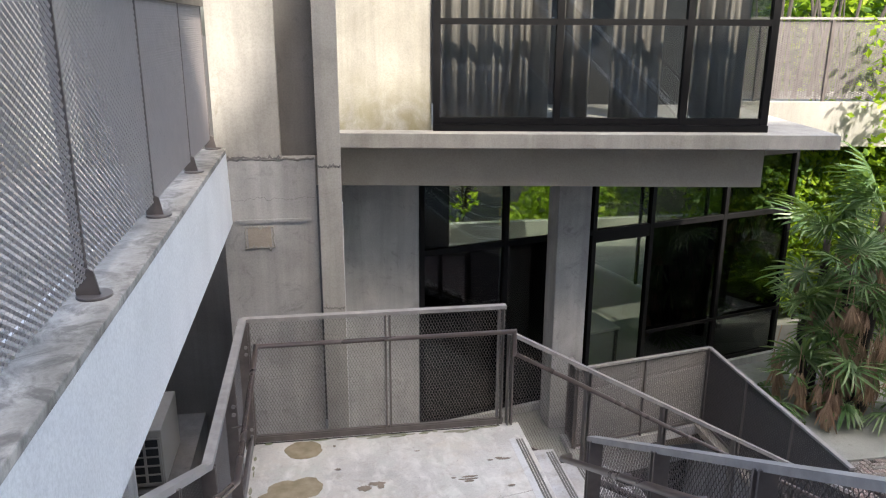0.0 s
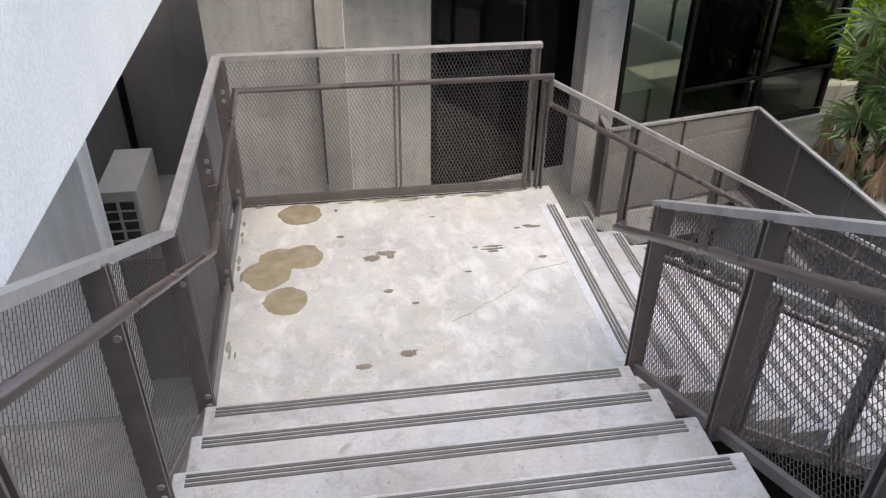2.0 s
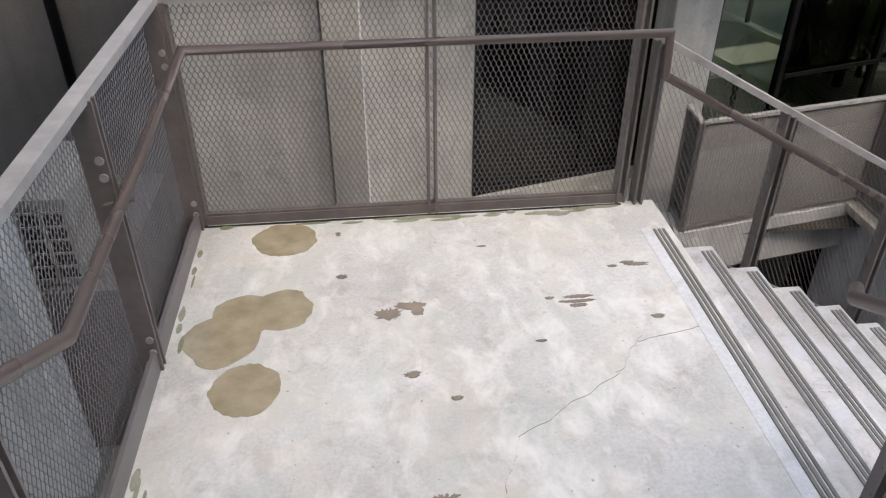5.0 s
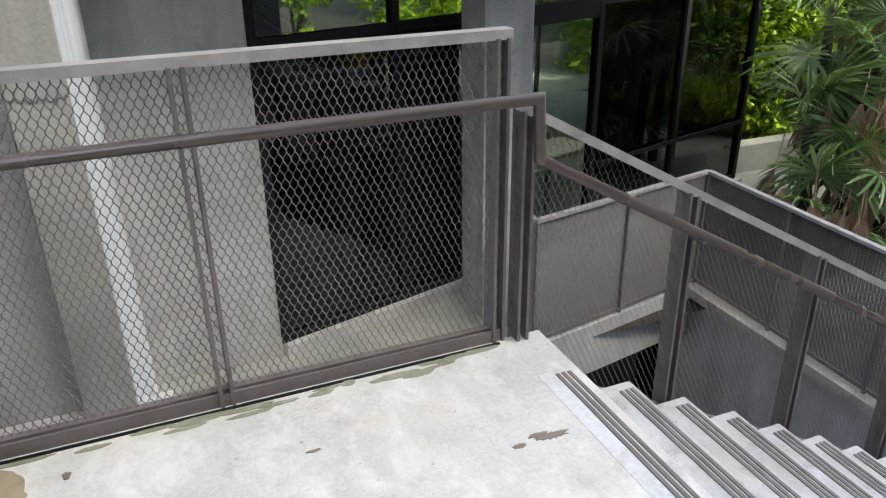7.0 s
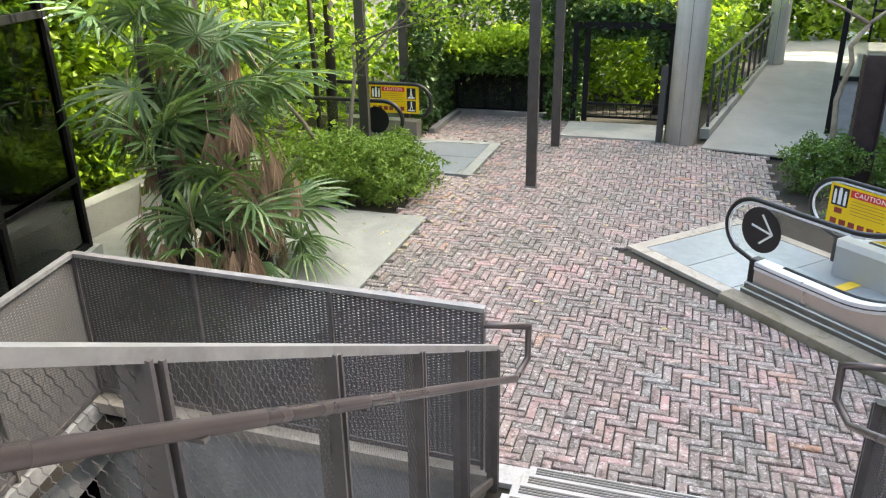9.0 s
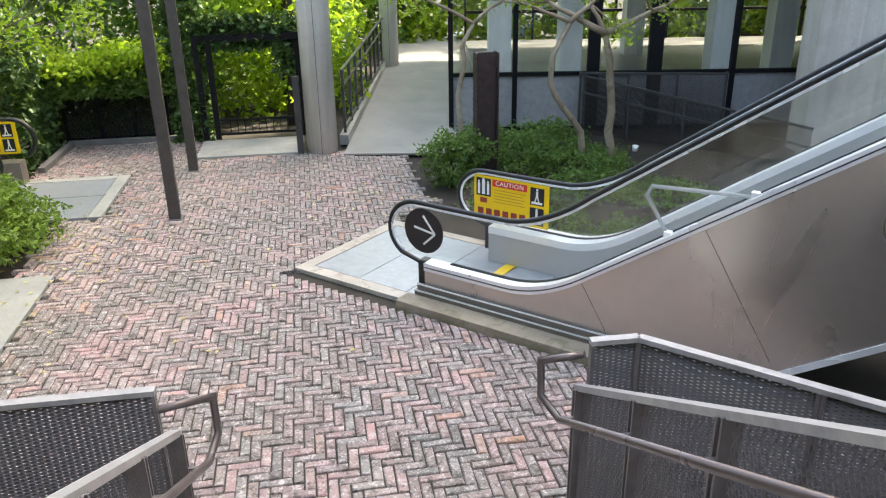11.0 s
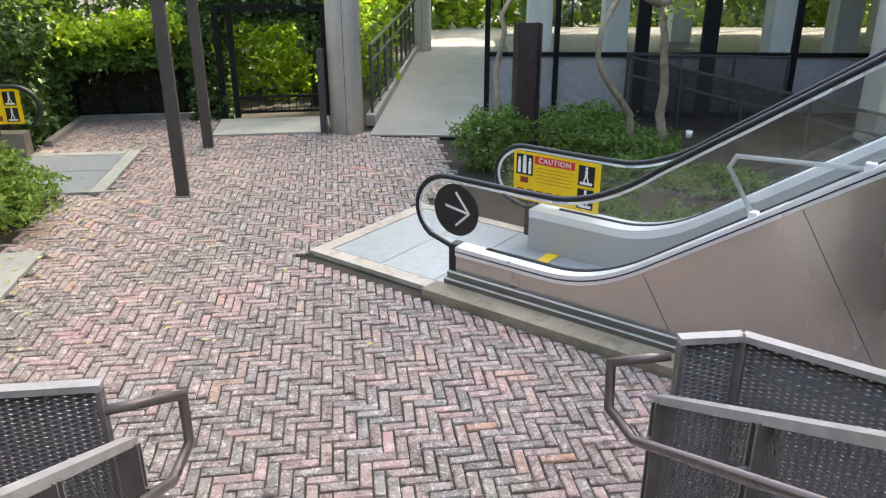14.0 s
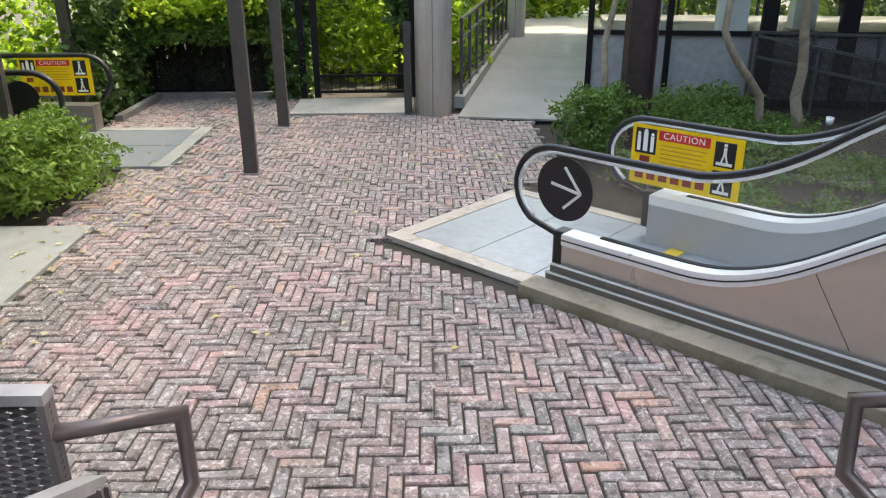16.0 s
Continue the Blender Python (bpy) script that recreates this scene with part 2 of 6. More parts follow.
def leaf_mat(name, a, bcol, trans=0.3, rough=0.45):
    m, t, b = material(name, rough, 0.0, 0.4)
    geo = t.nodes.new("ShaderNodeNewGeometry")
    c = ramp(t, geo.outputs["Random Per Island"], [(0.0, a), (1.0, bcol)])
    t.links.new(c, b.inputs["Base Color"])
    tl = t.nodes.new("ShaderNodeBsdfTranslucent")
    t.links.new(mixc(t, 0.5, c, (0.25, 0.4, 0.02)), tl.inputs["Color"])
    mx = t.nodes.new("ShaderNodeMixShader")
    mx.inputs[0].default_value = trans
    t.links.new(b.outputs[0], mx.inputs[1])
    t.links.new(tl.outputs[0], mx.inputs[2])
    t.links.new(mx.outputs[0], t.nodes["Material Output"].inputs["Surface"])
    return m


M["palm"] = leaf_mat("palm_leaf", (0.06, 0.125, 0.05), (0.23, 0.33, 0.17), 0.3, 0.26)
M["palm_dead"] = leaf_mat("dead_palm_leaf", (0.24, 0.15, 0.10), (0.50, 0.36, 0.25), 0.1, 0.7)
M["hedge"] = leaf_mat("hedge_leaf", (0.08, 0.15, 0.02), (0.24, 0.36, 0.06), 0.35)
M["ivy"] = leaf_mat("climber_leaf", (0.04, 0.10, 0.02), (0.13, 0.23, 0.05), 0.3)
# darker copy of the climber leaf, with shade put into its colour
M["ivy_shaded"] = leaf_mat("shaded_climber_leaf", (0.02, 0.055, 0.015), (0.07, 0.14, 0.035), 0.15)
# brighter, yellower leaf copy: sunlight is put into the colour
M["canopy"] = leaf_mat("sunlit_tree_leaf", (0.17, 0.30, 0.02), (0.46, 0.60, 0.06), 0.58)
M["fallen"] = leaf_mat("fallen_leaf", (0.45, 0.36, 0.1), (0.5, 0.44, 0.28), 0.1)
M["bark"] = concrete("bark_grey_brown", (0.10, 0.085, 0.07), (0.26, 0.22, 0.18), (0.05, 0.04, 0.03), 0.55)
M["trunk_dark"] = concrete("dark_trunk", (0.03, 0.027, 0.022), (0.07, 0.06, 0.05), (0.02, 0.02, 0.02), 0.55)

M["concrete_col"] = concrete("concrete_column_pale", (0.64, 0.64, 0.62), (0.76, 0.76, 0.73), (0.42, 0.42, 0.40), 0.6, streak=True)
M["concrete_board"] = concrete("concrete_board_marked", (0.52, 0.485, 0.43), (0.68, 0.64, 0.58), (0.34, 0.31, 0.28), 0.58, streak=True)
M["rail_dark"] = painted("dark_grey_rail_paint", (0.045, 0.045, 0.046), 0.45, 0.0, 0.2)
M["grey_panel"] = painted("grey_glazing_panel", (0.27, 0.275, 0.285), 0.18, 0.0, 0.15)
M["bark_pale"] = concrete("bark_pale_mottled", (0.19, 0.145, 0.10), (0.38, 0.32, 0.24), (0.10, 0.07, 0.05), 0.46)
M["acrylic"] = glass("clear_acrylic", (0.85, 0.87, 0.86), 1.4, 0.08)
_t = M["acrylic"].node_tree
_d, _m2 = _t.nodes.new("ShaderNodeBsdfDiffuse"), _t.nodes.new("ShaderNodeMixShader")
_d.inputs["Color"].default_value = (0.7, 0.72, 0.71, 1)
_m2.inputs[0].default_value = 0.35
_src = _t.nodes["Material Output"].inputs["Surface"].links[0].from_socket
_t.links.new(_src, _m2.inputs[1])
_t.links.new(_d.outputs[0], _m2.inputs[2])
_t.links.new(_m2.outputs[0], _t.nodes["Material Output"].inputs["Surface"])
M["kerb"] = concrete("worn_kerb_concrete", (0.21, 0.18, 0.13), (0.37, 0.32, 0.25), (0.12, 0.12, 0.06), 0.5, foot=(-0.02, 0.05, (0.08, 0.09, 0.03)))
M["landing_strip"] = concrete("concrete_repair_strip", (0.50, 0.51, 0.52), (0.62, 0.63, 0.63), (0.4, 0.39, 0.37), 0.5)
M["dark_sheet"] = painted("black_pane_backing", (0.012, 0.013, 0.017), 0.7, 0.0, 0.2)
# near-white concrete: the light on these two walls is put into the colour
M["concrete_lit"] = concrete("concrete_lit_streaked", (0.74, 0.75, 0.76), (0.86, 0.87, 0.88), (0.5, 0.5, 0.49), 0.6, streak=True)
M["mesh_fine"] = painted("fine_mesh_grey_brown_paint", (0.06, 0.055, 0.055), 0.36, 0.0, 0.15)
M["black"].node_tree.nodes["Principled BSDF"].inputs["Specular IOR Level"].default_value = 0.15

# ---- building helpers ----
def link_mesh(name, me, mat, parent=None, label=""):
    ob = new(name, me)
    if mat is not None and not me.materials:
        me.materials.append(mat)
    if parent is not None:
        ob.parent = parent
    if label:
        ob["label"] = label
    return ob


def part(name, bm, mat, parent=None, label=""):
    me = bpy.data.meshes.new(name)
    bmesh.ops.recalc_face_normals(bm, faces=bm.faces)
    bm.to_mesh(me)
    bm.free()
    return link_mesh(name, me, mat, parent, label)


def raw(name, verts, faces, mat, parent=None, label="", smooth=False):
    me = bpy.data.meshes.new(name)
    me.from_pydata([tuple(v) for v in verts], [], faces)
    if smooth:
        me.polygons.foreach_set("use_smooth", [True] * len(me.polygons))
    me.update()
    return link_mesh(name, me, mat, parent, label)


def thing(name, label, category, group="", kind="", at=(0, 0, 0)):
    ob = new(name)
    ob.location = at
    ob.empty_display_size = 0.1
    return tagged(ob, label, category, group, kind)


def box(bm, x0, x1, y0, y1, z0, z1, m=None, bevel=0.0):
    vs = [bm.verts.new(((x0, x1)[i & 1], (y0, y1)[i >> 1 & 1], (z0, z1)[i >> 2])) for i in range(8)]
    fs = [bm.faces.new([vs[i] for i in q]) for q in ((0, 2, 3, 1), (4, 5, 7, 6), (0, 1, 5, 4), (2, 6, 7, 3), (0, 4, 6, 2), (1, 3, 7, 5))]
    if bevel:
        es = list({e for f in fs for e in f.edges})
        r = bmesh.ops.bevel(bm, geom=es, offset=bevel, segments=2, affect="EDGES", profile=0.6)
        vs = list({v for f in r["faces"] for v in f.verts} | {v for v in vs if v.is_valid})
    if m is not None:
        for v in vs:
            v.co = m @ v.co
    return vs


def solid(name, x0, x1, y0, y1, z0, z1, mat, parent=None, label="", m=None, bevel=0.0):
    bm = bmesh.new()
    box(bm, x0, x1, y0, y1, z0, z1, m, bevel)
    return part(name, bm, mat, parent, label)


def bar(bm, a, b, w, h, side=None):
    """A bar of width w (sideways) and height h (upwards) from a to b."""
    a, b = Vector(a), Vector(b)
    d = (b - a).normalized()
    s = Vector(side).normalized() if side else d.cross(Vector((0, 0, 1)))
    if s.length < 0.01:
        s = Vector((1, 0, 0))
    s = (s - d * s.dot(d)).normalized()
    u = s.cross(d).normalized()
    ring = [(-w / 2, -h / 2), (w / 2, -h / 2), (w / 2, h / 2), (-w / 2, h / 2)]
    va = [bm.verts.new(a + s * i + u * j) for i, j in ring]
    vb = [bm.verts.new(b + s * i + u * j) for i, j in ring]
    bm.faces.new(va[::-1])
    bm.faces.new(vb)
    for i in range(4):
        bm.faces.new((va[i], va[(i + 1) % 4], vb[(i + 1) % 4], vb[i]))


def upright(bm, x, y, z0, z1, wx, wy):
    box(bm, x - wx / 2, x + wx / 2, y - wy / 2, y + wy / 2, z0, z1)


def tube(bm, pts, r, n=10, radii=None):
    """A round tube along points, mitred at the bends; radii for a taper."""
    pts = [Vector(p) for p in pts]
    rings = []
    up = Vector((0.13, 0.21, 0.97))
    for i, p in enumerate(pts):
        d0 = (p - pts[i - 1]).normalized() if i else (pts[1] - p).normalized()
        d1 = (pts[i + 1] - p).normalized() if i < len(pts) - 1 else d0
        d = (d0 + d1).normalized()
        s = d.cross(up) if i == 0 else s - d * s.dot(d)
        if s.length < 0.05:
            s = d.cross(Vector((1, 0, 0)))
        s.normalize()
        u = s.cross(d)
        stretch = 1 / max(0.5, d.dot(d1))
        rr = radii[i] if radii else r
        bend = (d1 - d0)
        ring = []
        for k in range(n):
            a = 2 * math.pi * k / n
            o = s * math.cos(a) + u * math.sin(a)
            if bend.length > 0.05:
                bn = bend.normalized()
                o = o + bn * o.dot(bn) * (stretch - 1)
            ring.append(bm.verts.new(p + o * rr))
        rings.append(ring)
    for a, b in zip(rings, rings[1:]):
        for k in range(n):
            f = bm.faces.new((a[k], a[(k + 1) % n], b[(k + 1) % n], b[k]))
            f.smooth = True
    bm.faces.new(rings[0][::-1])
    bm.faces.new(rings[-1])


def prism(bm, outline, thick, to):
    """Extrude a 2D outline by thick (both ways half) and map (u, v, w) by to."""
    n = len(outline)
    a = [bm.verts.new(to(u, v, -thick / 2)) for u, v in outline]
    b = [bm.verts.new(to(u, v, thick / 2)) for u, v in outline]
    bm.faces.new(a[::-1])
    bm.faces.new(b)
    for i in range(n):
        bm.faces.new((a[i], a[(i + 1) % n], b[(i + 1) % n], b[i]))


def expanded(name, length, low, high, to, cw, ch, strand, mat, parent, thick=0.004, horizontal=False, label=""):
    """Expanded metal: zigzag strands that touch their neighbours, between the lines low(u) and high(u).
    cw, ch: the width and height of a diamond; horizontal: strands run along u, else upwards."""
    verts, faces = [], []

    def seg(p, q, du, dv):
        i = len(verts)
        for (u, v) in (p, q):
            verts.append(to(u - du, v - dv, -thick))
            verts.append(to(u + du, v + dv, thick))
        faces.append((i, i + 1, i + 3, i + 2))
        if abs(thick) > 0.0015 and not horizontal:
            for (u, v) in (p, q):
                verts.append(to(u - du * 0.3, v - dv * 0.3, thick))
            faces.append((i, i + 2, i + 5, i + 4))
            faces.append((i + 1, i + 4, i + 5, i + 3))

    if horizontal:
        v0 = min(low(0), low(length))
        v1 = max(high(0), high(length))
        rows, cols = int((v1 - v0) / (ch / 2)) + 1, int(length / (cw / 2))
        for j in range(rows):
            for i in range(cols):
                s = 1 if (i + j) % 2 else -1
                ua, ub = i * cw / 2, (i + 1) * cw / 2
                va, vb = v0 + j * ch / 2 + s * ch * 0.25, v0 + j * ch / 2 - s * ch * 0.25
                mid = (va + vb) / 2
                if low((ua + ub) / 2) <= mid <= high((ua + ub) / 2):
                    seg((ua, va), (ub, vb), 0, strand / 2)
    else:
        cols = int(length / (cw / 2)) + 1
        for i in range(cols):
            u = i * cw / 2
            v0, v1 = low(u), high(u)
            n = int((v1 - v0) / (ch / 2))
            base = math.floor(v0 / (ch / 2))
            for j in range(base, base + n + 1):
                s = 1 if (i + j) % 2 else -1
                va, vb = max(j * ch / 2, v0), min((j + 1) * ch / 2, v1)
                if vb - va > 0.003:
                    vm = va + (vb - va) * 0.66
                    seg((u + s * cw * 0.25, va), (u - s * cw * 0.25, vm), strand / 2, 0)
                    seg((u - s * cw * 0.25, vm), (u - s * cw * 0.25, vb), strand * 0.6, 0)
    return raw(name, verts, faces, mat, parent, label)

# ---- the plan ----
LAND = 2.235                      # landing height
R1, T1, Y1 = 0.17, 0.36, 3.965    # flight from the top: riser, tread, lowest nosing
R2, T2, X2 = 0.1597, 0.292, 1.75  # flight to the plaza
XL, XR = -0.69, 1.60              # landing sides
YB = 6.30                         # landing back
WELL = (3.60, 5.48, 6.34, 9.28)   # light well beside the flight


def nose1(y):
    return LAND + R1 + (Y1 - y) * R1 / T1


def nose2(x):
    return LAND - (x - X2) * R2 / T2


# ground: one sheet round the light well
bm = bmesh.new()
BIG = 400.0
x0, x1, y0, y1 = WELL
zg = -0.045
for a in ((-BIG, x0, -BIG, BIG), (x1, BIG, -BIG, BIG), (x0, x1, -BIG, y0), (x0, x1, y1, BIG)):
    bm.faces.new([bm.verts.new(p) for p in ((a[0], a[2], zg), (a[1], a[2], zg), (a[1], a[3], zg), (a[0], a[3], zg))])
bmesh.ops.remove_doubles(bm, verts=bm.verts, dist=1e-4)
tagged(part("ground", bm, M["soil"]), "dark bare soil ground with scattered litter", "ground", kind="structure")

# light well
well = thing("light_well", "sunken concrete light well beside the stair", "light well", kind="structure")
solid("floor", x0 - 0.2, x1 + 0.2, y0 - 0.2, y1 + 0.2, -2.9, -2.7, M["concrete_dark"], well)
solid("wall_east", x1, x1 + 0.22, y0, y1 + 0.5, -2.7, 0.02, M["concrete"], well)
solid("ledge_east", x1 - 0.07, x1 + 0.22, y0, y1 + 0.5, 0.02, 0.11, M["rim"], well, "worn pale concrete ledge")
bm = bmesh.new()
prism(bm, [(x0 - 0.28, y1 - 0.15), (x1, y1 + 0.26), (x1, y1 + 0.6), (x0 - 0.28, y1 + 0.3)], 0.55, lambda u, v, w: Vector((u, v, -0.175 + w)))
part("wall_north", bm, M["concrete"], well)
# near-black back wall paints the darkness of the opening
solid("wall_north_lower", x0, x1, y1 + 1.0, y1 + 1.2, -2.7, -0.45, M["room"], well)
solid("wall_west", x0 - 0.25, x0, y0 - 0.2, y1 + 1.1, -2.7, -0.02, M["concrete"], well)
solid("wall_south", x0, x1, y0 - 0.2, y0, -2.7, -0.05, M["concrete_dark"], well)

# landing and flights
slab = tagged(solid("landing", XL - 0.05, X2 + 0.02, Y1 + 0.02, YB + 0.02, LAND - 0.22, LAND, M["landing"], bevel=0.008),
              "pale worn concrete stair landing with brown puddle stains", "landing", kind="structure")


upper = thing("upper_stair_flight", "worn grey concrete stair flight with dark ribbed nosings", "stairs", kind="structure")
for k in range(1, 16):
    edge = Y1 - T1 * (k - 1)
    z = LAND + R1 * k
    back = edge - T1 - 0.03 if k < 15 else -4.0
    bm = bmesh.new()
    box(bm, XL - 0.005, XR - 0.03, back, edge, z - R1 - 0.05, z, bevel=0.008)
    part("step", bm, M["step"], upper)
    bm = bmesh.new()
    for k2 in range(3):
        o = 0.02 + k2 * 0.024
        box(bm, XL + 0.05, XR - 0.1, edge - o - 0.014, edge - o, z - 0.004, z + 0.005)
    part("nosing_strip", bm, M["groove"], upper, "dark ribbed grip strip")
bm = bmesh.new()
for x in (XL - 0.035, XR - 0.05):
    prism(bm, [(Y1 + 0.03, LAND - 0.12), (Y1 + 0.03, LAND + 0.02), (Y1 - 14 * T1, LAND + 14 * R1), (Y1 - 14 * T1, LAND + 14 * R1 - 0.25), (Y1 - 0.3, LAND - 0.12)], 0.05,
          lambda u, v, w, x=x: Vector((x + w, u, v)))
part("stringer", bm, M["concrete"], upper)
bm = bmesh.new()
prism(bm, [(Y1, LAND - 0.2), (Y1 - 14 * T1, LAND + 14 * R1 - 0.2), (Y1 - 14 * T1, LAND + 14 * R1 - 0.36), (Y1 + 0.1, LAND - 0.36)], XR - XL - 0.2,
      lambda u, v, w: Vector(((XL + XR) / 2 + w, u, v)))
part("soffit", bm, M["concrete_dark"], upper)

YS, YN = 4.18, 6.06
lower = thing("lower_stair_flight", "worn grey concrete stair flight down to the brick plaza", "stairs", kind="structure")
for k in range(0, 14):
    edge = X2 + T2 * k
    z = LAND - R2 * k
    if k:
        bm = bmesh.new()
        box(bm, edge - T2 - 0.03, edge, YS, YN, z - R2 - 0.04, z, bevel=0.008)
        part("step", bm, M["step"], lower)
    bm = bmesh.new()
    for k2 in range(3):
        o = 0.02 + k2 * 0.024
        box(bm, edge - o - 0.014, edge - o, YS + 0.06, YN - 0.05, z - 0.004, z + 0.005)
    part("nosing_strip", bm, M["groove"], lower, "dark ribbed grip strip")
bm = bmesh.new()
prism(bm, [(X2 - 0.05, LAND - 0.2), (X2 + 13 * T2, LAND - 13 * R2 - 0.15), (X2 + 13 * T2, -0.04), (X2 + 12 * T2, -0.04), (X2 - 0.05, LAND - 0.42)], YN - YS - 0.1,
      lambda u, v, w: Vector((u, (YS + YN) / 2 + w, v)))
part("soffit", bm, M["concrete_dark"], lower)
tagged(solid("stair_apron", 5.50, 5.70, YS - 0.15, YN + 0.35, -0.04, 0.006, M["step"], bevel=0.004), "narrow concrete strip at the stair foot", "paving", kind="structure")

# pier that carries the landing
tagged(solid("landing_pier", 0.2, 0.9, 4.6, 5.6, -0.04, LAND - 0.22, M["concrete_dark"]), "grey concrete pier under the landing", "pier", kind="structure")

# upper walkway beside the flight, with its edge beam
XB = -0.86
walkway = thing("upper_walkway", "elevated concrete walkway with a painted edge beam", "walkway", kind="structure")
bm = bmesh.new()
prism(bm, [(XB, 4.70), (XB + 0.015, 4.02), (XB - 0.36, 4.02), (XB - 0.36, 4.70)], 15.35, lambda u, v, w: Vector((u, -0.325 + w, v)))
part("edge_beam", bm, M["beam_paint"], walkway)
solid("ledge", XB - 0.30, XB + 0.004, -8.0, 7.35, 4.70, 4.745, M["ledge"], walkway, "dirty weathered concrete ledge", bevel=0.008)
solid("deck", -2.6, XB - 0.36, -8.0, 7.35, 4.25, 4.62, M["ledge"], walkway)
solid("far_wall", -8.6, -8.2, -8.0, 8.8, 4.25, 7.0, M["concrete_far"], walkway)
solid("column", -3.1, -2.6, 6.85, 7.5, -0.04, 8.5, M["concrete_pale"], walkway, bevel=0.01)

# wall below the walkway and the tall wall with its fin
wall = thing("wall_north", "tall board-marked grey concrete wall with stains", "wall", kind="structure")
solid("wall_panel", -0.93, -0.04, 7.35, 7.75, 0.0, 4.63, M["concrete"], wall)
solid("wall_panel", -0.96, -0.36, 7.36, 7.75, 4.645, 9.0, M["concrete_pale"], wall, "pale stained upper wall")
solid("wall_lip", -0.80, -0.10, 7.33, 7.36, 4.02, 4.05, M["concrete"], wall)
solid("patched_panel", -0.71, -0.49, 7.345, 7.36, 3.77, 3.97, M["concrete_beam"], wall)
rng = random.Random(3)
for nm_, a_, b_, zz, y_, r_ in (("joint", -0.92, -0.05, 4.632, 7.352, 0.011), ("joint", -0.93, -0.36, 4.65, 7.355, 0.009), ("rough_edge", -0.74, -0.46, 3.765, 7.346, 0.008), ("rough_edge", -0.74, -0.46, 3.975, 7.346, 0.006), ("joint", -0.015, 0.195, 4.58, 7.219, 0.007), ("joint", -0.015, 0.195, 3.15, 7.219, 0.004), ("joint", -0.90, -0.06, 4.25, 7.352, 0.003)):
    bm = bmesh.new()
    n_ = 28
    tube(bm, [(a_ + (b_ - a_) * i / n_, y_, zz + rng.gauss(0, 0.008) + 0.02 * noise.noise(Vector((i * 0.3, zz * 9, 0)))) for i in range(n_ + 1)], r_, 5)
    part(nm_, bm, M["concrete_dark"] if nm_ == "joint" else M["concrete_pale"], wall)
for x_ in (-0.735, -0.465):
    bm = bmesh.new()
    tube(bm, [(x_ + rng.gauss(0, 0.005), 7.346, 3.765 + 0.21 * i / 8) for i in range(9)], 0.007, 5)
    part("rough_edge", bm, M["concrete_pale"], wall)
solid("fin", -0.02, 0.20, 7.22, 7.9, -0.04, 9.0, M["concrete_pale"], wall, "projecting concrete fin", bevel=0.006)
# thin near-white facing paints the light that falls on this side
solid("lit_side", 0.20, 0.206, 7.235, 10.09, 0.02, 4.2, M["concrete_lit"], wall, "side of the fin with its light put into the pale colour")
# the recess's shade is put into its dark colour
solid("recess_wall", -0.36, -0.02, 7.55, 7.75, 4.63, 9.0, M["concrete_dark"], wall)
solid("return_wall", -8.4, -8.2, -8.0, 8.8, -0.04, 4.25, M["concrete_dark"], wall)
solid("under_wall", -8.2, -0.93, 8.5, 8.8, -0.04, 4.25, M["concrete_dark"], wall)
solid("wall_back", 0.20, 1.32, 10.10, 10.4, 0.0, 4.2, M["concrete"], wall)
solid("wall_side", 0.0, 0.20, 7.9, 10.4, 0.0, 4.2, M["concrete"], wall)
solid("yard_floor", -8.2, 3.58, 6.36, 10.7, -0.04, 0.02, M["paving"], wall)
solid("yard_floor", -8.2, -0.75, -8.0, 6.36, -0.04, 0.02, M["concrete_pale"], wall)
solid("yard_floor", 3.58, 5.70, 9.62, 11.6, -0.04, 0.03, M["paving"], wall)
solid("fin_plinth", -0.95, 0.36, 6.9, 7.35, 0.02, 1.68, M["concrete"], wall, bevel=0.01)

# an unseen tall mass added behind the top of the stair closes the place and keeps the sun off it
nb = thing("sun_blocking_mass", "unseen plain concrete mass added behind the stair top to block the sun", "building", kind="structure")
bm = bmesh.new()
# the stepped top shapes the shadow edge on the walls
prism(bm, [(-40.0, -0.04), (22.5, -0.04), (22.5, 27.8), (5.85, 27.8), (5.7, 26.5), (4.9, 25.5), (-40.0, 25.5)], 12.0, lambda u, v, w: Vector((u, -15.0 + w, v)))
part("wall", bm, M["concrete_pale"], nb)
solid("west_block", -30.0, -8.6, -9.0, 30.0, -0.04, 6.9, M["concrete_pale"], nb)

# ---- guards, handrails, fences ----
GUARD = 1.175


_b = bmesh.new()
bmesh.ops.create_cone(_b, cap_ends=True, segments=8, radius1=0.016, radius2=0.014, depth=0.066)
BOLT = bpy.data.meshes.new("bolt")
_b.to_mesh(BOLT)
_b.free()
BOLT.materials.append(M["rail_worn"])


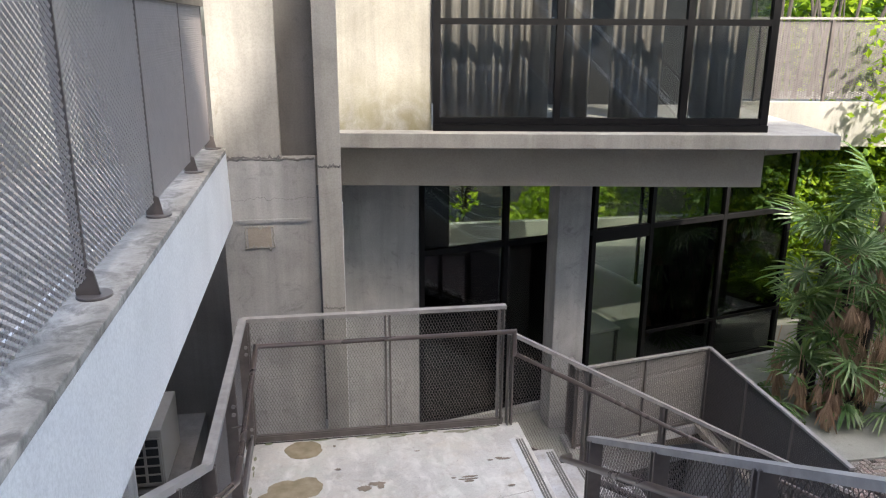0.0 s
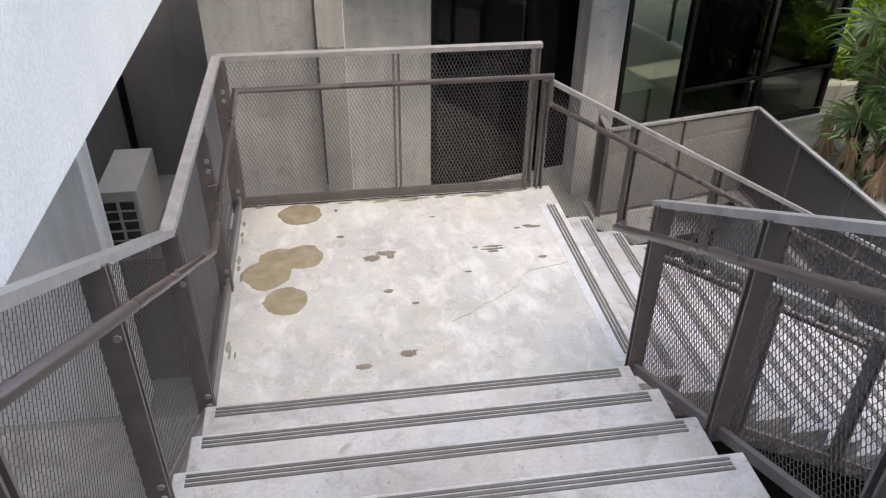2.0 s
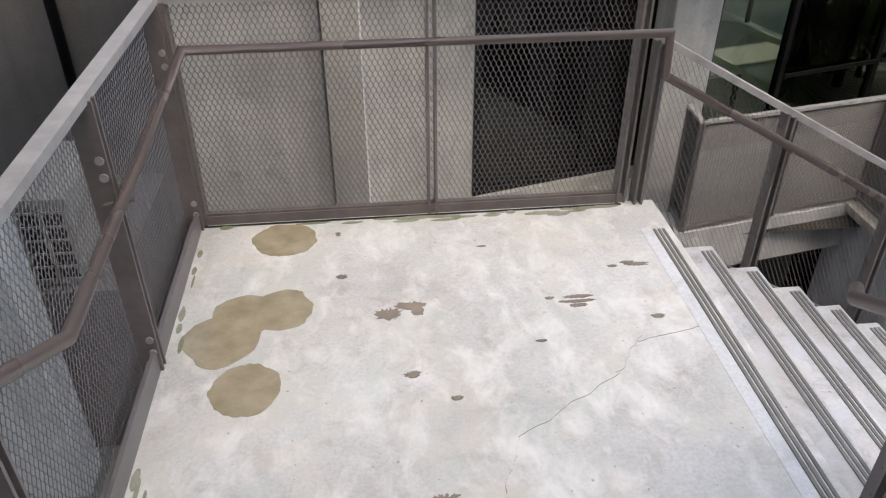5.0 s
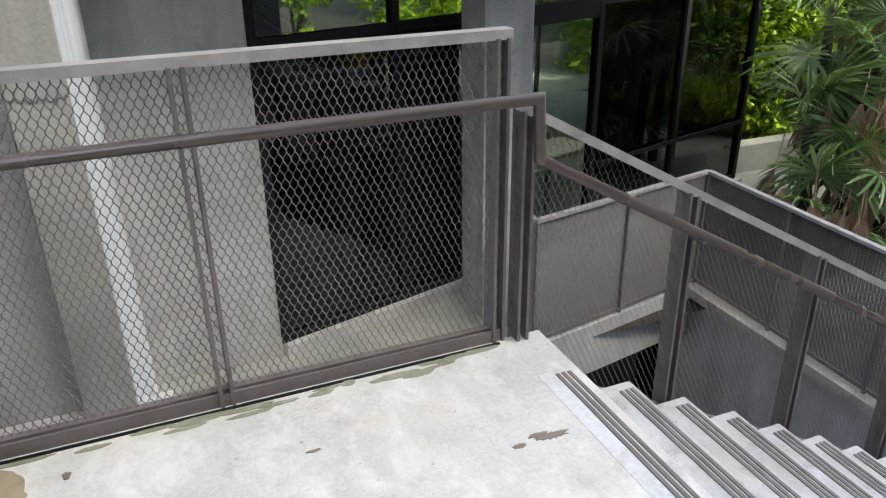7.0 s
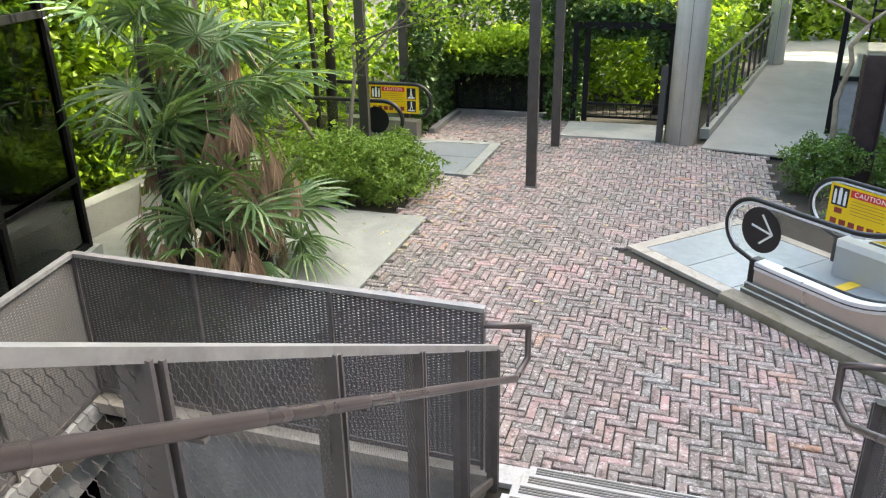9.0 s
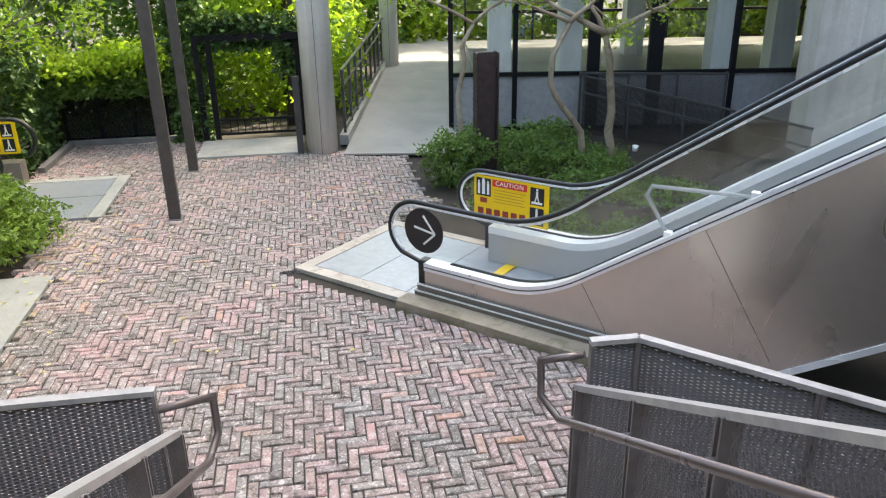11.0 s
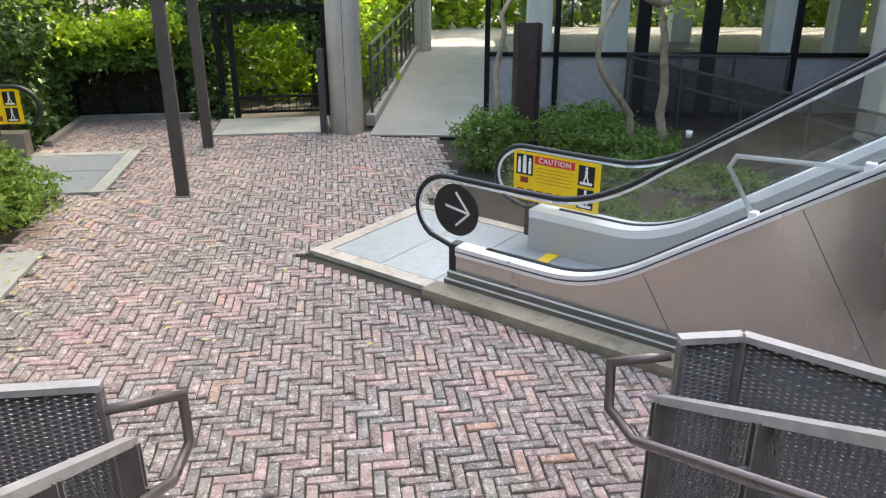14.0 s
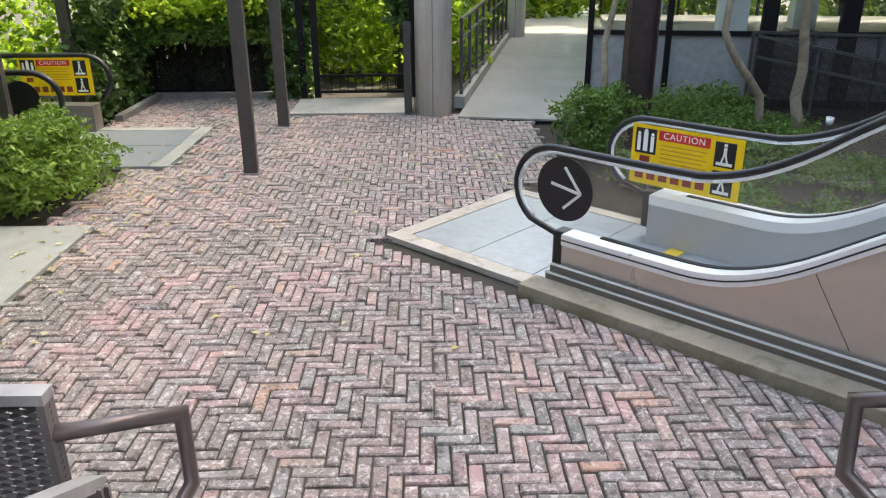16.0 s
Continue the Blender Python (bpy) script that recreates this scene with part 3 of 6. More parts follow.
def guard(name, label, length, base, top, to, posts, cell=(0.027, 0.056), strand=0.0038, bolts=False, side=1, back=0.0):
    """A guard in the plane (u, v): a flat top rail, upright posts in pairs of flats, bottom rail, mesh infill."""
    g = thing(name, label, "railing", "stair guards")
    bm = bmesh.new()
    bar(bm, to(0, top(0), 0), to(length, top(length), 0), 0.062, 0.034)
    part("top_rail", bm, M["rail_worn"], g, "weathered grey flat top rail")
    bm = bmesh.new()
    bar(bm, to(0, base(0), 0), to(length, base(length), 0), 0.03, 0.05)
    part("bottom_rail", bm, M["steel"], g)
    for u in posts:
        bm = bmesh.new()
        for o in (-0.019, 0.019):
            uu = min(max(u + o, 0.0), length)
            bar(bm, to(uu, base(uu) - 0.06, 0.0), to(uu, top(uu) - 0.01, 0.0), 0.012, 0.085, side=tuple(to(1, 0, 0) - to(0, 0, 0)))
        p = part("post", bm, M["steel"], g)
        for v in (base(u) + 0.07, base(u) + 0.135, top(u) - 0.22, top(u) - 0.285) if bolts else ():
            bolt = new("bolt", BOLT)
            c, d = to(u, v, side * 0.02), (to(1, 0, 0) - to(0, 0, 0)).normalized()
            bolt.matrix_world = Matrix.Translation(c) @ d.to_track_quat("Z", "Y").to_matrix().to_4x4()
            bolt.parent = p
    expanded("mesh_infill", length, base, top, lambda u, v, w: to(u, v, w - side * back), cell[0], cell[1], strand * (0.75 if back else 1.0), M["mesh"], g, 0.0016 if back and base(0) != base(length) else 0.0012, label="diamond expanded steel mesh")
    return g


def handrail(name, pts, brackets):
    g = thing(name, "round brown painted steel handrail with worn shine", "handrail", "stair handrails")
    bm = bmesh.new()
    tube(bm, pts, 0.022, 12)
    part("pipe", bm, M["handrail"], g)
    for a, b in brackets:
        bm = bmesh.new()
        bar(bm, a, b, 0.022, 0.01)
        part("bracket", bm, M["steel"], g)
    return g


# landing guards
XG, YG = -0.71, 6.34
guard("landing_guard", "grey steel landing guard with diamond mesh panels", 2.33, lambda u: LAND + 0.03, lambda u: LAND + GUARD,
      lambda u, v, w: Vector((XG + u, YG + w, v)), (0.03, 1.25, 2.29), side=-1)
guard("landing_guard", "grey steel landing guard with diamond mesh panels", 2.30, lambda u: LAND + 0.03, lambda u: LAND + GUARD,
      lambda u, v, w: Vector((XG + w, 4.04 + u, v)), (0.03, 1.17, 2.24), bolts=True, side=1, back=0.04)
# guards of the upper flight
SL1, SLG = R1 / T1, 0.512          # slopes of the flight and of its guards
guard("flight_guard", "grey steel stair guard with diamond mesh sloping with the flight", 5.4,
      lambda u: LAND + 0.06 + SL1 * u, lambda u: LAND + GUARD + SLG * u,
      lambda u, v, w: Vector((XG + w, 4.04 - u, v)), (0.95, 1.85, 2.75, 3.65, 4.55), bolts=True, side=1, back=0.04)
XG2 = 1.63
guard("flight_guard", "grey steel stair guard with diamond mesh sloping with the flight", 5.4,
      lambda u: LAND + 0.06 + SL1 * u, lambda u: LAND + 1.115 + SLG * u,
      lambda u, v, w: Vector((XG2 + w, 4.10 - u, v)), (0.07, 0.93, 1.78, 2.63, 3.48, 4.33), side=-1, back=0.04)
# guards of the lower flight
SL2 = R2 / T2
END2 = 5.50
for yy, sd in ((6.31, -1), (4.10, 1)):
    guard("flight_guard", "grey steel stair guard with diamond mesh sloping down to the plaza", END2 - 1.64,
          lambda u: max(0.02, nose2(1.64 + u) - 0.22), lambda u: 1.06 + SL2 * (END2 - 1.64 - u),
          lambda u, v, w, yy=yy: Vector((1.64 + u, yy + w, v)), (0.03, 0.80, 1.60, 2.40, 3.10, 3.83), side=sd)

# handrails
hz = LAND + 0.80
pts = [(XG + 0.11, -0.6, LAND + 0.83 + SLG * (4.4 + 0.6)), (XG + 0.11, 4.4, LAND + 0.83), (XG + 0.11, YG - 0.11, hz + 0.17), (1.68, YG - 0.11, hz + 0.17), (1.68, YG - 0.13, 3.0),
       (5.46, 6.16, 0.88), (5.69, 6.13, 0.90), (5.69, 6.13, 1.14), (5.48, 6.395, 1.22)]
br = [((XG, y, LAND + 0.79 + SLG * max(0, 4.4 - y)), (XG + 0.11, y, LAND + 0.81 + SLG * max(0, 4.4 - y))) for y in (0.5, 1.4, 2.3, 3.2, 4.04, 5.17)]
br += [((x, 6.31, 2.98 - 0.561 * (x - 1.67)), (x, 6.18, 2.98 - 0.561 * (x - 1.67))) for x in (2.44, 3.24, 4.04, 4.74, 5.47)]
handrail("handrail", pts, br)
pts = [(XG2 - 0.11, -0.6, LAND + 0.86 + 0.49 * 4.9), (XG2 - 0.11, 4.3, LAND + 0.86), (XG2 - 0.02, 4.42, LAND + 0.80)]
handrail("handrail", pts, [((XG2, y, LAND + 0.82 + 0.49 * (4.35 - y)), (XG2 - 0.11, y, LAND + 0.83 + 0.49 * (4.35 - y))) for y in (1.1, 1.9, 2.7, 3.48, 4.07)])
pts = [(1.75, 4.23, 2.94), (5.36, 4.26, 0.96), (5.55, 4.31, 1.00), (5.57, 4.31, 1.22), (5.47, 4.09, 1.29)]
handrail("handrail", pts, [((x, 4.10, 2.92 - 0.548 * (x - 1.75)), (x, 4.24, 2.92 - 0.548 * (x - 1.75))) for x in (2.44, 3.24, 4.04, 4.74, 5.47)])


def fence(name, label, pts, z0, z1, cell=(0.07, 0.021)):
    """A fence of flat-topped panels with fine horizontal expanded mesh along a line of points."""
    g = thing(name, label, "fence", "plaza fences")
    for a, b in zip(pts, pts[1:]):
        a, b = Vector((*a, 0)), Vector((*b, 0))
        d = (b - a).normalized()
        nn = Vector((d.y, -d.x, 0))
        length = (b - a).length
        to = lambda u, v, w, a=a, d=d, nn=nn: a + d * u + nn * w + Vector((0, 0, v))
        bm = bmesh.new()
        bar(bm, to(0, z1, 0), to(length, z1, 0), 0.055, 0.03)
        part("top_rail", bm, M["rail_worn"], g, "weathered grey flat top rail")
        bm = bmesh.new()
        bar(bm, to(0, z0 + 0.02, 0), to(length, z0 + 0.02, 0), 0.03, 0.04)
        part("bottom_rail", bm, M["steel"], g)
        n = max(1, round(length / 1.25))
        for i in range(n + 1):
            bm = bmesh.new()
            u = min(max(length * i / n, 0.012), length - 0.012)
            bar(bm, to(u, z0 - 0.03, 0), to(u, z1 - 0.01, 0), 0.02, 0.05, side=tuple(d))
            part("post", bm, M["steel"], g)
        expanded("mesh_infill", length, lambda u: z0, lambda u: z1, to, cell[0], cell[1], 0.0092, M["mesh_fine"], g, -0.0042, True, "fine horizontal expanded steel mesh")
    return g


fence("well_fence", "grey fine-mesh steel fence round the light well", [(3.42, 9.60), (3.39, 9.18), (5.55, 9.59), (5.49, 6.37)], 0.13, 1.33)
ED = Vector((-0.70, -0.714, 0))
fence("plaza_fence", "grey fine-mesh steel fence beside the escalator", [(5.48, 4.06), (5.47, 3.78), (5.47 - 0.71 * 0.95, 3.78 - 0.70 * 0.95), (5.47 - 0.71 * 4.2, 3.78 - 0.70 * 4.2)], 0.04, 1.36)

# fence on the upper walkway: coarse perforated mesh
wf = thing("walkway_fence", "tall grey expanded-mesh fence on the walkway edge", "fence")
XF = XB - 0.13
for i, (ya, yb) in enumerate(zip((-2.6, -1.1, 0.4, 1.9, 3.28, 4.72, 6.16), (-1.1, 0.4, 1.9, 3.28, 4.72, 6.16, 7.34))):
    to = lambda u, v, w, ya=ya: Vector((XF + w, ya + u, v))
    expanded("mesh_panel", yb - ya - 0.02, lambda u: 4.84, lambda u: 6.02, to, 0.054, 0.034, 0.0125, M["mesh_pale"], wf, 0.004, True)
    bm = bmesh.new()
    upright(bm, XF - 0.02, yb - 0.01, 4.745, 6.03, 0.05, 0.012)
    p = part("post", bm, M["steel"], wf)
    bm = bmesh.new()
    tube(bm, [(XF + 0.02, yb - 0.01, 4.745), (XF + 0.02, yb - 0.01, 4.757)], 0.075, 16)
    part("base_plate", bm, M["steel"], p)
    bm = bmesh.new()
    prism(bm, [(-0.05, 4.757), (0.05, 4.757), (0.03, 4.86), (-0.05, 4.90)], 0.012, lambda u, v, w, yb=yb: Vector((XF + u, yb - 0.02 + w, v)))
    part("gusset", bm, M["steel"], p)
bm = bmesh.new()
bar(bm, (XF, -2.6, 6.03), (XF, 7.34, 6.03), 0.06, 0.05)
part("top_rail", bm, M["post"], wf)

# ---- building ----
FJ, FD, FN = Vector((1.317, 10.12, 0)), Vector((0.967, 0.2546, 0)), Vector((0.2546, -0.967, 0))
FM = Matrix(((FD.x, -FN.x, 0, FJ.x), (FD.y, -FN.y, 0, FJ.y), (0, 0, 1, 0), (0, 0, 0, 1)))   # u along, w inwards
facade = thing("ground_floor_facade", "black-framed dark glass facade of the ground floor", "facade", kind="structure")
solid("curb", 0.0, 7.1, -0.12, 0.12, -0.04, 0.14, M["concrete"], facade, m=FM)
MULL = (0.03, 1.36, 2.2, 2.9, 4.0, 5.52, 7.0)
for i, (a, b2) in enumerate(zip(MULL, MULL[1:])):
    for zlo, zhi in ((0.18, 2.76), (2.84, 3.80)):
        clear_ = zlo > 2 or i == 3
        solid("pane", a + 0.035, b2 - 0.035, -0.006, 0.006, zlo, zhi, M["glass_office" if clear_ else "glass_dark"], facade, m=FM)
        # black sheets added behind the lower panes to darken them
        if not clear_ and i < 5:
            solid("dark_sheet", a + 0.04, b2 - 0.04, 0.09, 0.10, zlo, zhi, M["dark_sheet"], facade, "black sheet behind the pane", m=FM)
for u in MULL:
    solid("mullion", u - 0.035, u + 0.035, -0.05, 0.05, 0.14, 3.85, M["black"], facade, m=FM)
for z in (0.16, 2.80, 3.83):
    for a, b2 in zip(MULL, MULL[1:]):
        solid("transom", a + 0.035, b2 - 0.035, -0.045, 0.045, z - 0.04, z + 0.04, M["black"], facade, m=FM)
solid("door_head", 2.94, 3.96, -0.045, 0.045, 2.64, 2.76, M["black"], facade, "black door head", m=FM)
for a, b2 in ((4.04, 5.48), (5.56, 6.97)):
    solid("guard_rail", a, b2, -0.075, -0.05, 0.96, 1.01, M["black"], facade, "black guard rail across the pane", m=FM)
# east return of the glass and the room behind
for w0, w1 in ((0.05, 1.95), (2.0, 3.95), (4.0, 5.95)):
    solid("pane", 7.0 - 0.006, 7.006, w0, w1, 0.18, 3.8, M["glass_office"], facade, m=FM)
    solid("mullion", 6.97, 7.03, w1 - 0.005, w1 + 0.055, 0.14, 3.85, M["black"], facade, m=FM)
solid("pane", 3.2, 6.9, 6.09, 6.11, 0.18, 3.8, M["glass_office"], facade, m=FM)
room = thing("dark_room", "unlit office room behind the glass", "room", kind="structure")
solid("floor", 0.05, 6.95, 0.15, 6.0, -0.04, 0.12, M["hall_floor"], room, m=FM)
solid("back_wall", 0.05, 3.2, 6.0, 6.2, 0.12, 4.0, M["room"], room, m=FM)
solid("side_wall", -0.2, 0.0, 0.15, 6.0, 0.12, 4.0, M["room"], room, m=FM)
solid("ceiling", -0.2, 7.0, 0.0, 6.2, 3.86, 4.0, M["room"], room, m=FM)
tagged(solid("column", 3.25, 3.72, 9.92, 10.40, -0.04, 4.1, M["concrete"], bevel=0.01), "square grey concrete column before the dark glass", "column", kind="structure")

# projecting upper volume with its slab
HV, UV = Vector((0.1599, 0.9871, 0)), Vector((0.9871, -0.1599, 0))
UM = Matrix(((UV.x, HV.x, 0, 0), (UV.y, HV.y, 0, 0), (0, 0, 1, 0), (0, 0, 0, 1)))   # lateral, ahead, up
D0 = 8.8
vol = thing("upper_volume", "projecting upper storey on a stained concrete slab", "building", kind="structure")
solid("slab", -2.6, 4.60, D0, D0 + 5.0, 4.49, 4.66, M["concrete_pale"], vol, "stained concrete slab edge", m=UM, bevel=0.008)
solid("under_beam", -2.4, 3.88, D0 + 0.35, D0 + 0.75, 3.98, 4.49, M["concrete_beam"], vol, m=UM)
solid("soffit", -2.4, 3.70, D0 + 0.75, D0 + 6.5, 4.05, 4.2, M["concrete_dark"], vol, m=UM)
solid("wall", -2.6, -0.13, D0 + 0.30, D0 + 0.55, 4.66, 9.0, M["concrete_pale_foot"], vol, "pale stained concrete wall", m=UM)
win = thing("window_1", "large black-framed window with drawn grey curtains", "window", kind="structure")
L0, L1, DW = -0.11, 3.78, D0 + 0.28
solid("window_sill", L0, L1 + 0.05, DW - 0.06, DW + 0.1, 4.66, 4.74, M["black"], win, m=UM)
xs = (L0 + 0.04, 1.34, 2.82, L1)
for u in xs:
    solid("window_frame", u - 0.04, u + 0.04, DW - 0.05, DW + 0.05, 4.74, 9.0, M["black"], win, m=UM)
for z in (4.78, 5.90, 7.1, 8.3):
    for a, b2 in zip(xs, xs[1:]):
        solid("window_frame", a + 0.04, b2 - 0.04, DW - 0.045, DW + 0.045, z - 0.035, z + 0.035, M["black"], win, m=UM)
for a, b2 in zip(xs, xs[1:]):
    for zl, zh in ((4.815, 5.865), (5.935, 7.065), (7.135, 8.265)):
        solid("pane", a + 0.04, b2 - 0.04, DW - 0.005, DW + 0.005, zl, zh, M["glass_window"], win, m=UM).visible_shadow = False
solid("pane", L1 - 0.005, L1 + 0.005, DW + 0.05, DW + 3.2, 4.74, 9.0, M["glass_window"], win, m=UM)
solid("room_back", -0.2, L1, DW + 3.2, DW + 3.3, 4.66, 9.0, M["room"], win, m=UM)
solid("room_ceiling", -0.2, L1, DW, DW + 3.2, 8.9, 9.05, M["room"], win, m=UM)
random.seed(4)
for a, b2 in ((-0.02, 1.28), (1.36, 1.75), (2.0, 2.6), (2.95, 3.6)):
    n = int((b2 - a) / 0.02)
    vs, fs = [], []
    for i in range(n + 1):
        u = a + (b2 - a) * i / n
        w = DW + 0.28 + 0.06 * math.sin(u * 27 + 2.6 * math.sin(u * 4.3)) + 0.02 * math.sin(u * 61) + random.uniform(-0.004, 0.004)
        for z in (4.72, 9.0):
            vs.append(UM @ Vector((u, w, z)))
    fs = [(2 * i, 2 * i + 2, 2 * i + 3, 2 * i + 1) for i in range(n)]
    c = raw("curtain", vs, fs, M["curtain"], None, smooth=True)
    tagged(c, "grey-beige pleated curtain hanging behind the window", "curtain", "window curtains")
    md = c.modifiers.new("thickness", "SOLIDIFY")
    md.thickness = 0.006

# far walkway on the right
far = thing("far_walkway", "far concrete walkway with a mesh guard", "walkway", kind="structure")
solid("edge_beam", 3.9, 14.0, 14.0, 14.3, 3.75, 4.55, M["concrete_pale"], far, m=UM)
solid("deck", 3.9, 14.0, 14.3, 17.0, 4.2, 4.5, M["paving"], far, m=UM)
for i in range(8):
    u = 4.4 + i * 1.25
    solid("post", u, u + 0.05, 14.1, 14.15, 4.55, 6.0, M["steel"], far, m=UM)
expanded("mesh_infill", 10.0, lambda u: 4.6, lambda u: 5.95, lambda u, v, w: UM @ Vector((3.9 + u, 14.13 + w, v)), 0.09, 0.03, 0.016, M["mesh"], far, 0.002, True)
bm = bmesh.new()
bar(bm, UM @ Vector((3.9, 14.12, 6.0)), UM @ Vector((13.9, 14.12, 6.0)), 0.05, 0.04)
part("top_rail", bm, M["rail_worn"], far)

# ---- plaza ----
tagged(solid("concrete_paving", 5.75, 10.45, 8.45, 16.0, -0.04, 0.004, M["paving"], bevel=0.004), "plain grey concrete paving beside the brick plaza", "paving", kind="structure")
tagged(solid("concrete_paving", 2.0, 13.0, 18.0, 20.2, -0.04, 0.004, M["paving"], bevel=0.004), "plain grey concrete path behind the glazed office", "paving", kind="structure")
tagged(solid("concrete_paving", 5.75, 9.4, 16.01, 17.99, -0.04, 0.004, M["paving"], bevel=0.004), "plain grey concrete path behind the glazed office", "paving", kind="structure")
tagged(solid("low_wall", 2.0, 13.0, 20.2, 20.45, -0.04, 0.55, M["paving"], bevel=0.012), "low grey concrete wall behind the glazed office", "wall", kind="structure")
tagged(solid("threshold", 15.2, 16.4, 5.62, 7.45, -0.04, 0.03, M["paving"], bevel=0.006), "grey concrete threshold before the gate", "paving", kind="structure")

# escalator to the upper floor: s along its axis from the plaza, n across, away from the stair
EA, EN = Vector((-0.70, -0.714, 0)), Vector((0.714, -0.70, 0))


def esc(s, n, z=0.0):
    return EA * s + EN * n + Vector((0, 0, z))


S0, S1 = -11.2, -9.6          # floor plate
N0, N1 = 3.36, 4.66           # the two balustrades
INC = math.tan(radians(35))


def deck_z(s):
    """Height of the balustrade's foot along the axis: level, then curving up to 35 degrees."""
    a, b2 = -8.55, -7.75
    if s < a:
        return 0.40
    if s < b2:
        return 0.40 + INC * (s - a) ** 2 / (2 * (b2 - a))
    return 0.40 + INC * (b2 - a) / 2 + INC * (s - b2)


SE = 1.0


def rail_z(s):
    return deck_z(s) + 0.61 + 0.10 * min(1.0, max(0.0, (s + 8.6) / 0.9))


SS = [-9.45, -9.2, -8.9, -8.55] + [-8.55 + 0.1 * i for i in range(1, 9)] + [-6.5, -4.0, -2.0, SE]
escal = thing("escalator", "stainless steel escalator with glass balustrades and bronze cladding", "escalator")
pit = thing("escalator_landing_plate", "metal escalator floor plate in a concrete rim", "floor plate", kind="structure")


def ebox(name, s0, s1, n0, n1, z0, z1, mat, parent, label="", bevel=0.0):
    m = Matrix(((EA.x, EN.x, 0, 0), (EA.y, EN.y, 0, 0), (0, 0, 1, 0), (0, 0, 0, 1)))
    return solid(name, s0, s1, n0, n1, z0, z1, mat, parent, label, m, bevel)


ebox("rim", S0, S0 + 0.16, 3.15, 5.0, -0.04, 0.012, M["rim"], pit, bevel=0.004)
ebox("rim", S0 + 0.16, S1 + 0.05, 3.15, 3.31, -0.04, 0.012, M["rim"], pit, bevel=0.004)
ebox("rim", S0 + 0.16, S1 + 0.05, 4.86, 5.0, -0.04, 0.012, M["rim"], pit, bevel=0.004)
for a, b2 in ((S0 + 0.17, S0 + 0.80), (S0 + 0.81, S0 + 1.45), (S0 + 1.46, -8.6)):
    ebox("plate", a, b2, 3.32, 4.85, -0.03, 0.008, M["plate"], pit)
ebox("comb_plate", -9.05, -8.6, N0 + 0.14, N1 - 0.14, 0.008, 0.016, M["plate"], pit)
ebox("yellow_strip", -9.21, -9.09, 3.52, 4.49, 0.017, 0.022, M["yellow"], pit, "yellow painted warning strip")
bm = bmesh.new()
prism(bm, [(-8.6, 0.0)] + [(s, deck_z(s) - 0.37) for s in SS[3:]] + [(SE, deck_z(SE) - 0.6), (-8.0, -0.3)], N1 - N0 - 0.1, lambda u, v, w: esc(u, (N0 + N1) / 2 + w, v))
part("steps", bm, M["plate"], escal)
for side, n in ((-1, N0), (1, N1)):
    # outer cladding down to the truss's underside
    bm = bmesh.new()
    low = lambda s: 0.16 if s < -6.2 else 0.16 + 0.68 * (s + 6.2)
    ss2 = sorted(SS + [-6.2])
    prism(bm, [(s, deck_z(s) - 0.03) for s in ss2] + [(s, low(s)) for s in reversed(ss2)], 0.04, lambda u, v, w: esc(u, n + side * 0.09 + w, v))
    part("cladding", bm, M["cladding"], escal, "bronze-tinted steel cladding")
    # deck band
    bm = bmesh.new()
    prism(bm, [(s, deck_z(s) + 0.03) for s in SS] + [(s, deck_z(s) - 0.05) for s in reversed(SS)], 0.15 if side < 0 else 0.28, lambda u, v, w: esc(u, n + (-0.05 if side < 0 else -0.03) + w, v))
    part("deck_band", bm, M["stainless"], escal, "bright stainless deck band")
    # inner skirt
    bm = bmesh.new()
    sk_ = SS if side > 0 else SS[1:]
    prism(bm, [(s, deck_z(s) - 0.02) for s in sk_] + [(s, deck_z(s) - 0.39) for s in reversed(sk_)], 0.03, lambda u, v, w: esc(u, n - (0.15 if side > 0 else -0.04) + w, v))
    part("skirt", bm, M["skirt"], escal)
    bm = bmesh.new()
    tube(bm, [esc(s, n - 0.012, deck_z(s) + 0.033) for s in SS[1:]], 0.009, 6)
    tube(bm, [esc(s, n + 0.014, deck_z(s) + 0.033) for s in SS[1:]], 0.009, 6)
    part("glazing_bead", bm, M["rubber"], escal, "black rubber glazing bead")
    if side < 0:
        bm = bmesh.new()
        tube(bm, [esc(s, n - 0.126, deck_z(s) - 0.012) for s in SS], 0.006, 6)
        part("trim_line", bm, M["rubber"], escal, "dark shadow joint")
    # glass balustrade with a rounded newel
    glz = [(s, deck_z(s) + 0.03) for s in SS[1:]]
    top = [(s, rail_z(s) - 0.03) for s in SS[1:]]
    arc = [(-9.62 - 0.31 * math.sin(radians(a)), 0.70 + 0.30 * math.cos(radians(a))) for a in range(0, 150, 12)]
    bm = bmesh.new()
    prism(bm, glz + top[::-1] + arc, 0.012, lambda u, v, w: esc(u, n + w, v))
    part("glass_balustrade", bm, M["glass_clear"], escal, "clear glass balustrade").visible_shadow = False
    # moving handrail
    arc2 = [(-9.62 - 0.335 * math.sin(radians(a)), 0.695 + 0.315 * math.cos(radians(a))) for a in range(0, 150, 12)] + [(-9.60, 0.38), (-9.50, 0.33)]
    path = [esc(s, n, z) for s, z in [(s, rail_z(s)) for s in reversed(SS[1:])] + arc2]
    bm = bmesh.new()
    tube(bm, path, 0.024, 10)
    part("moving_handrail", bm, M["rubber"], escal, "black rubber handrail")
    bm = bmesh.new()
    tube(bm, [esc(s, n, rail_z(s) - 0.035) for s in reversed(SS[1:])] + [esc(s + 0.03, n, 0.695 + (z - 0.695) * 0.9) for s, z in arc2[:-2]], 0.014, 8)
    part("handrail_guide", bm, M["stainless"], escal)
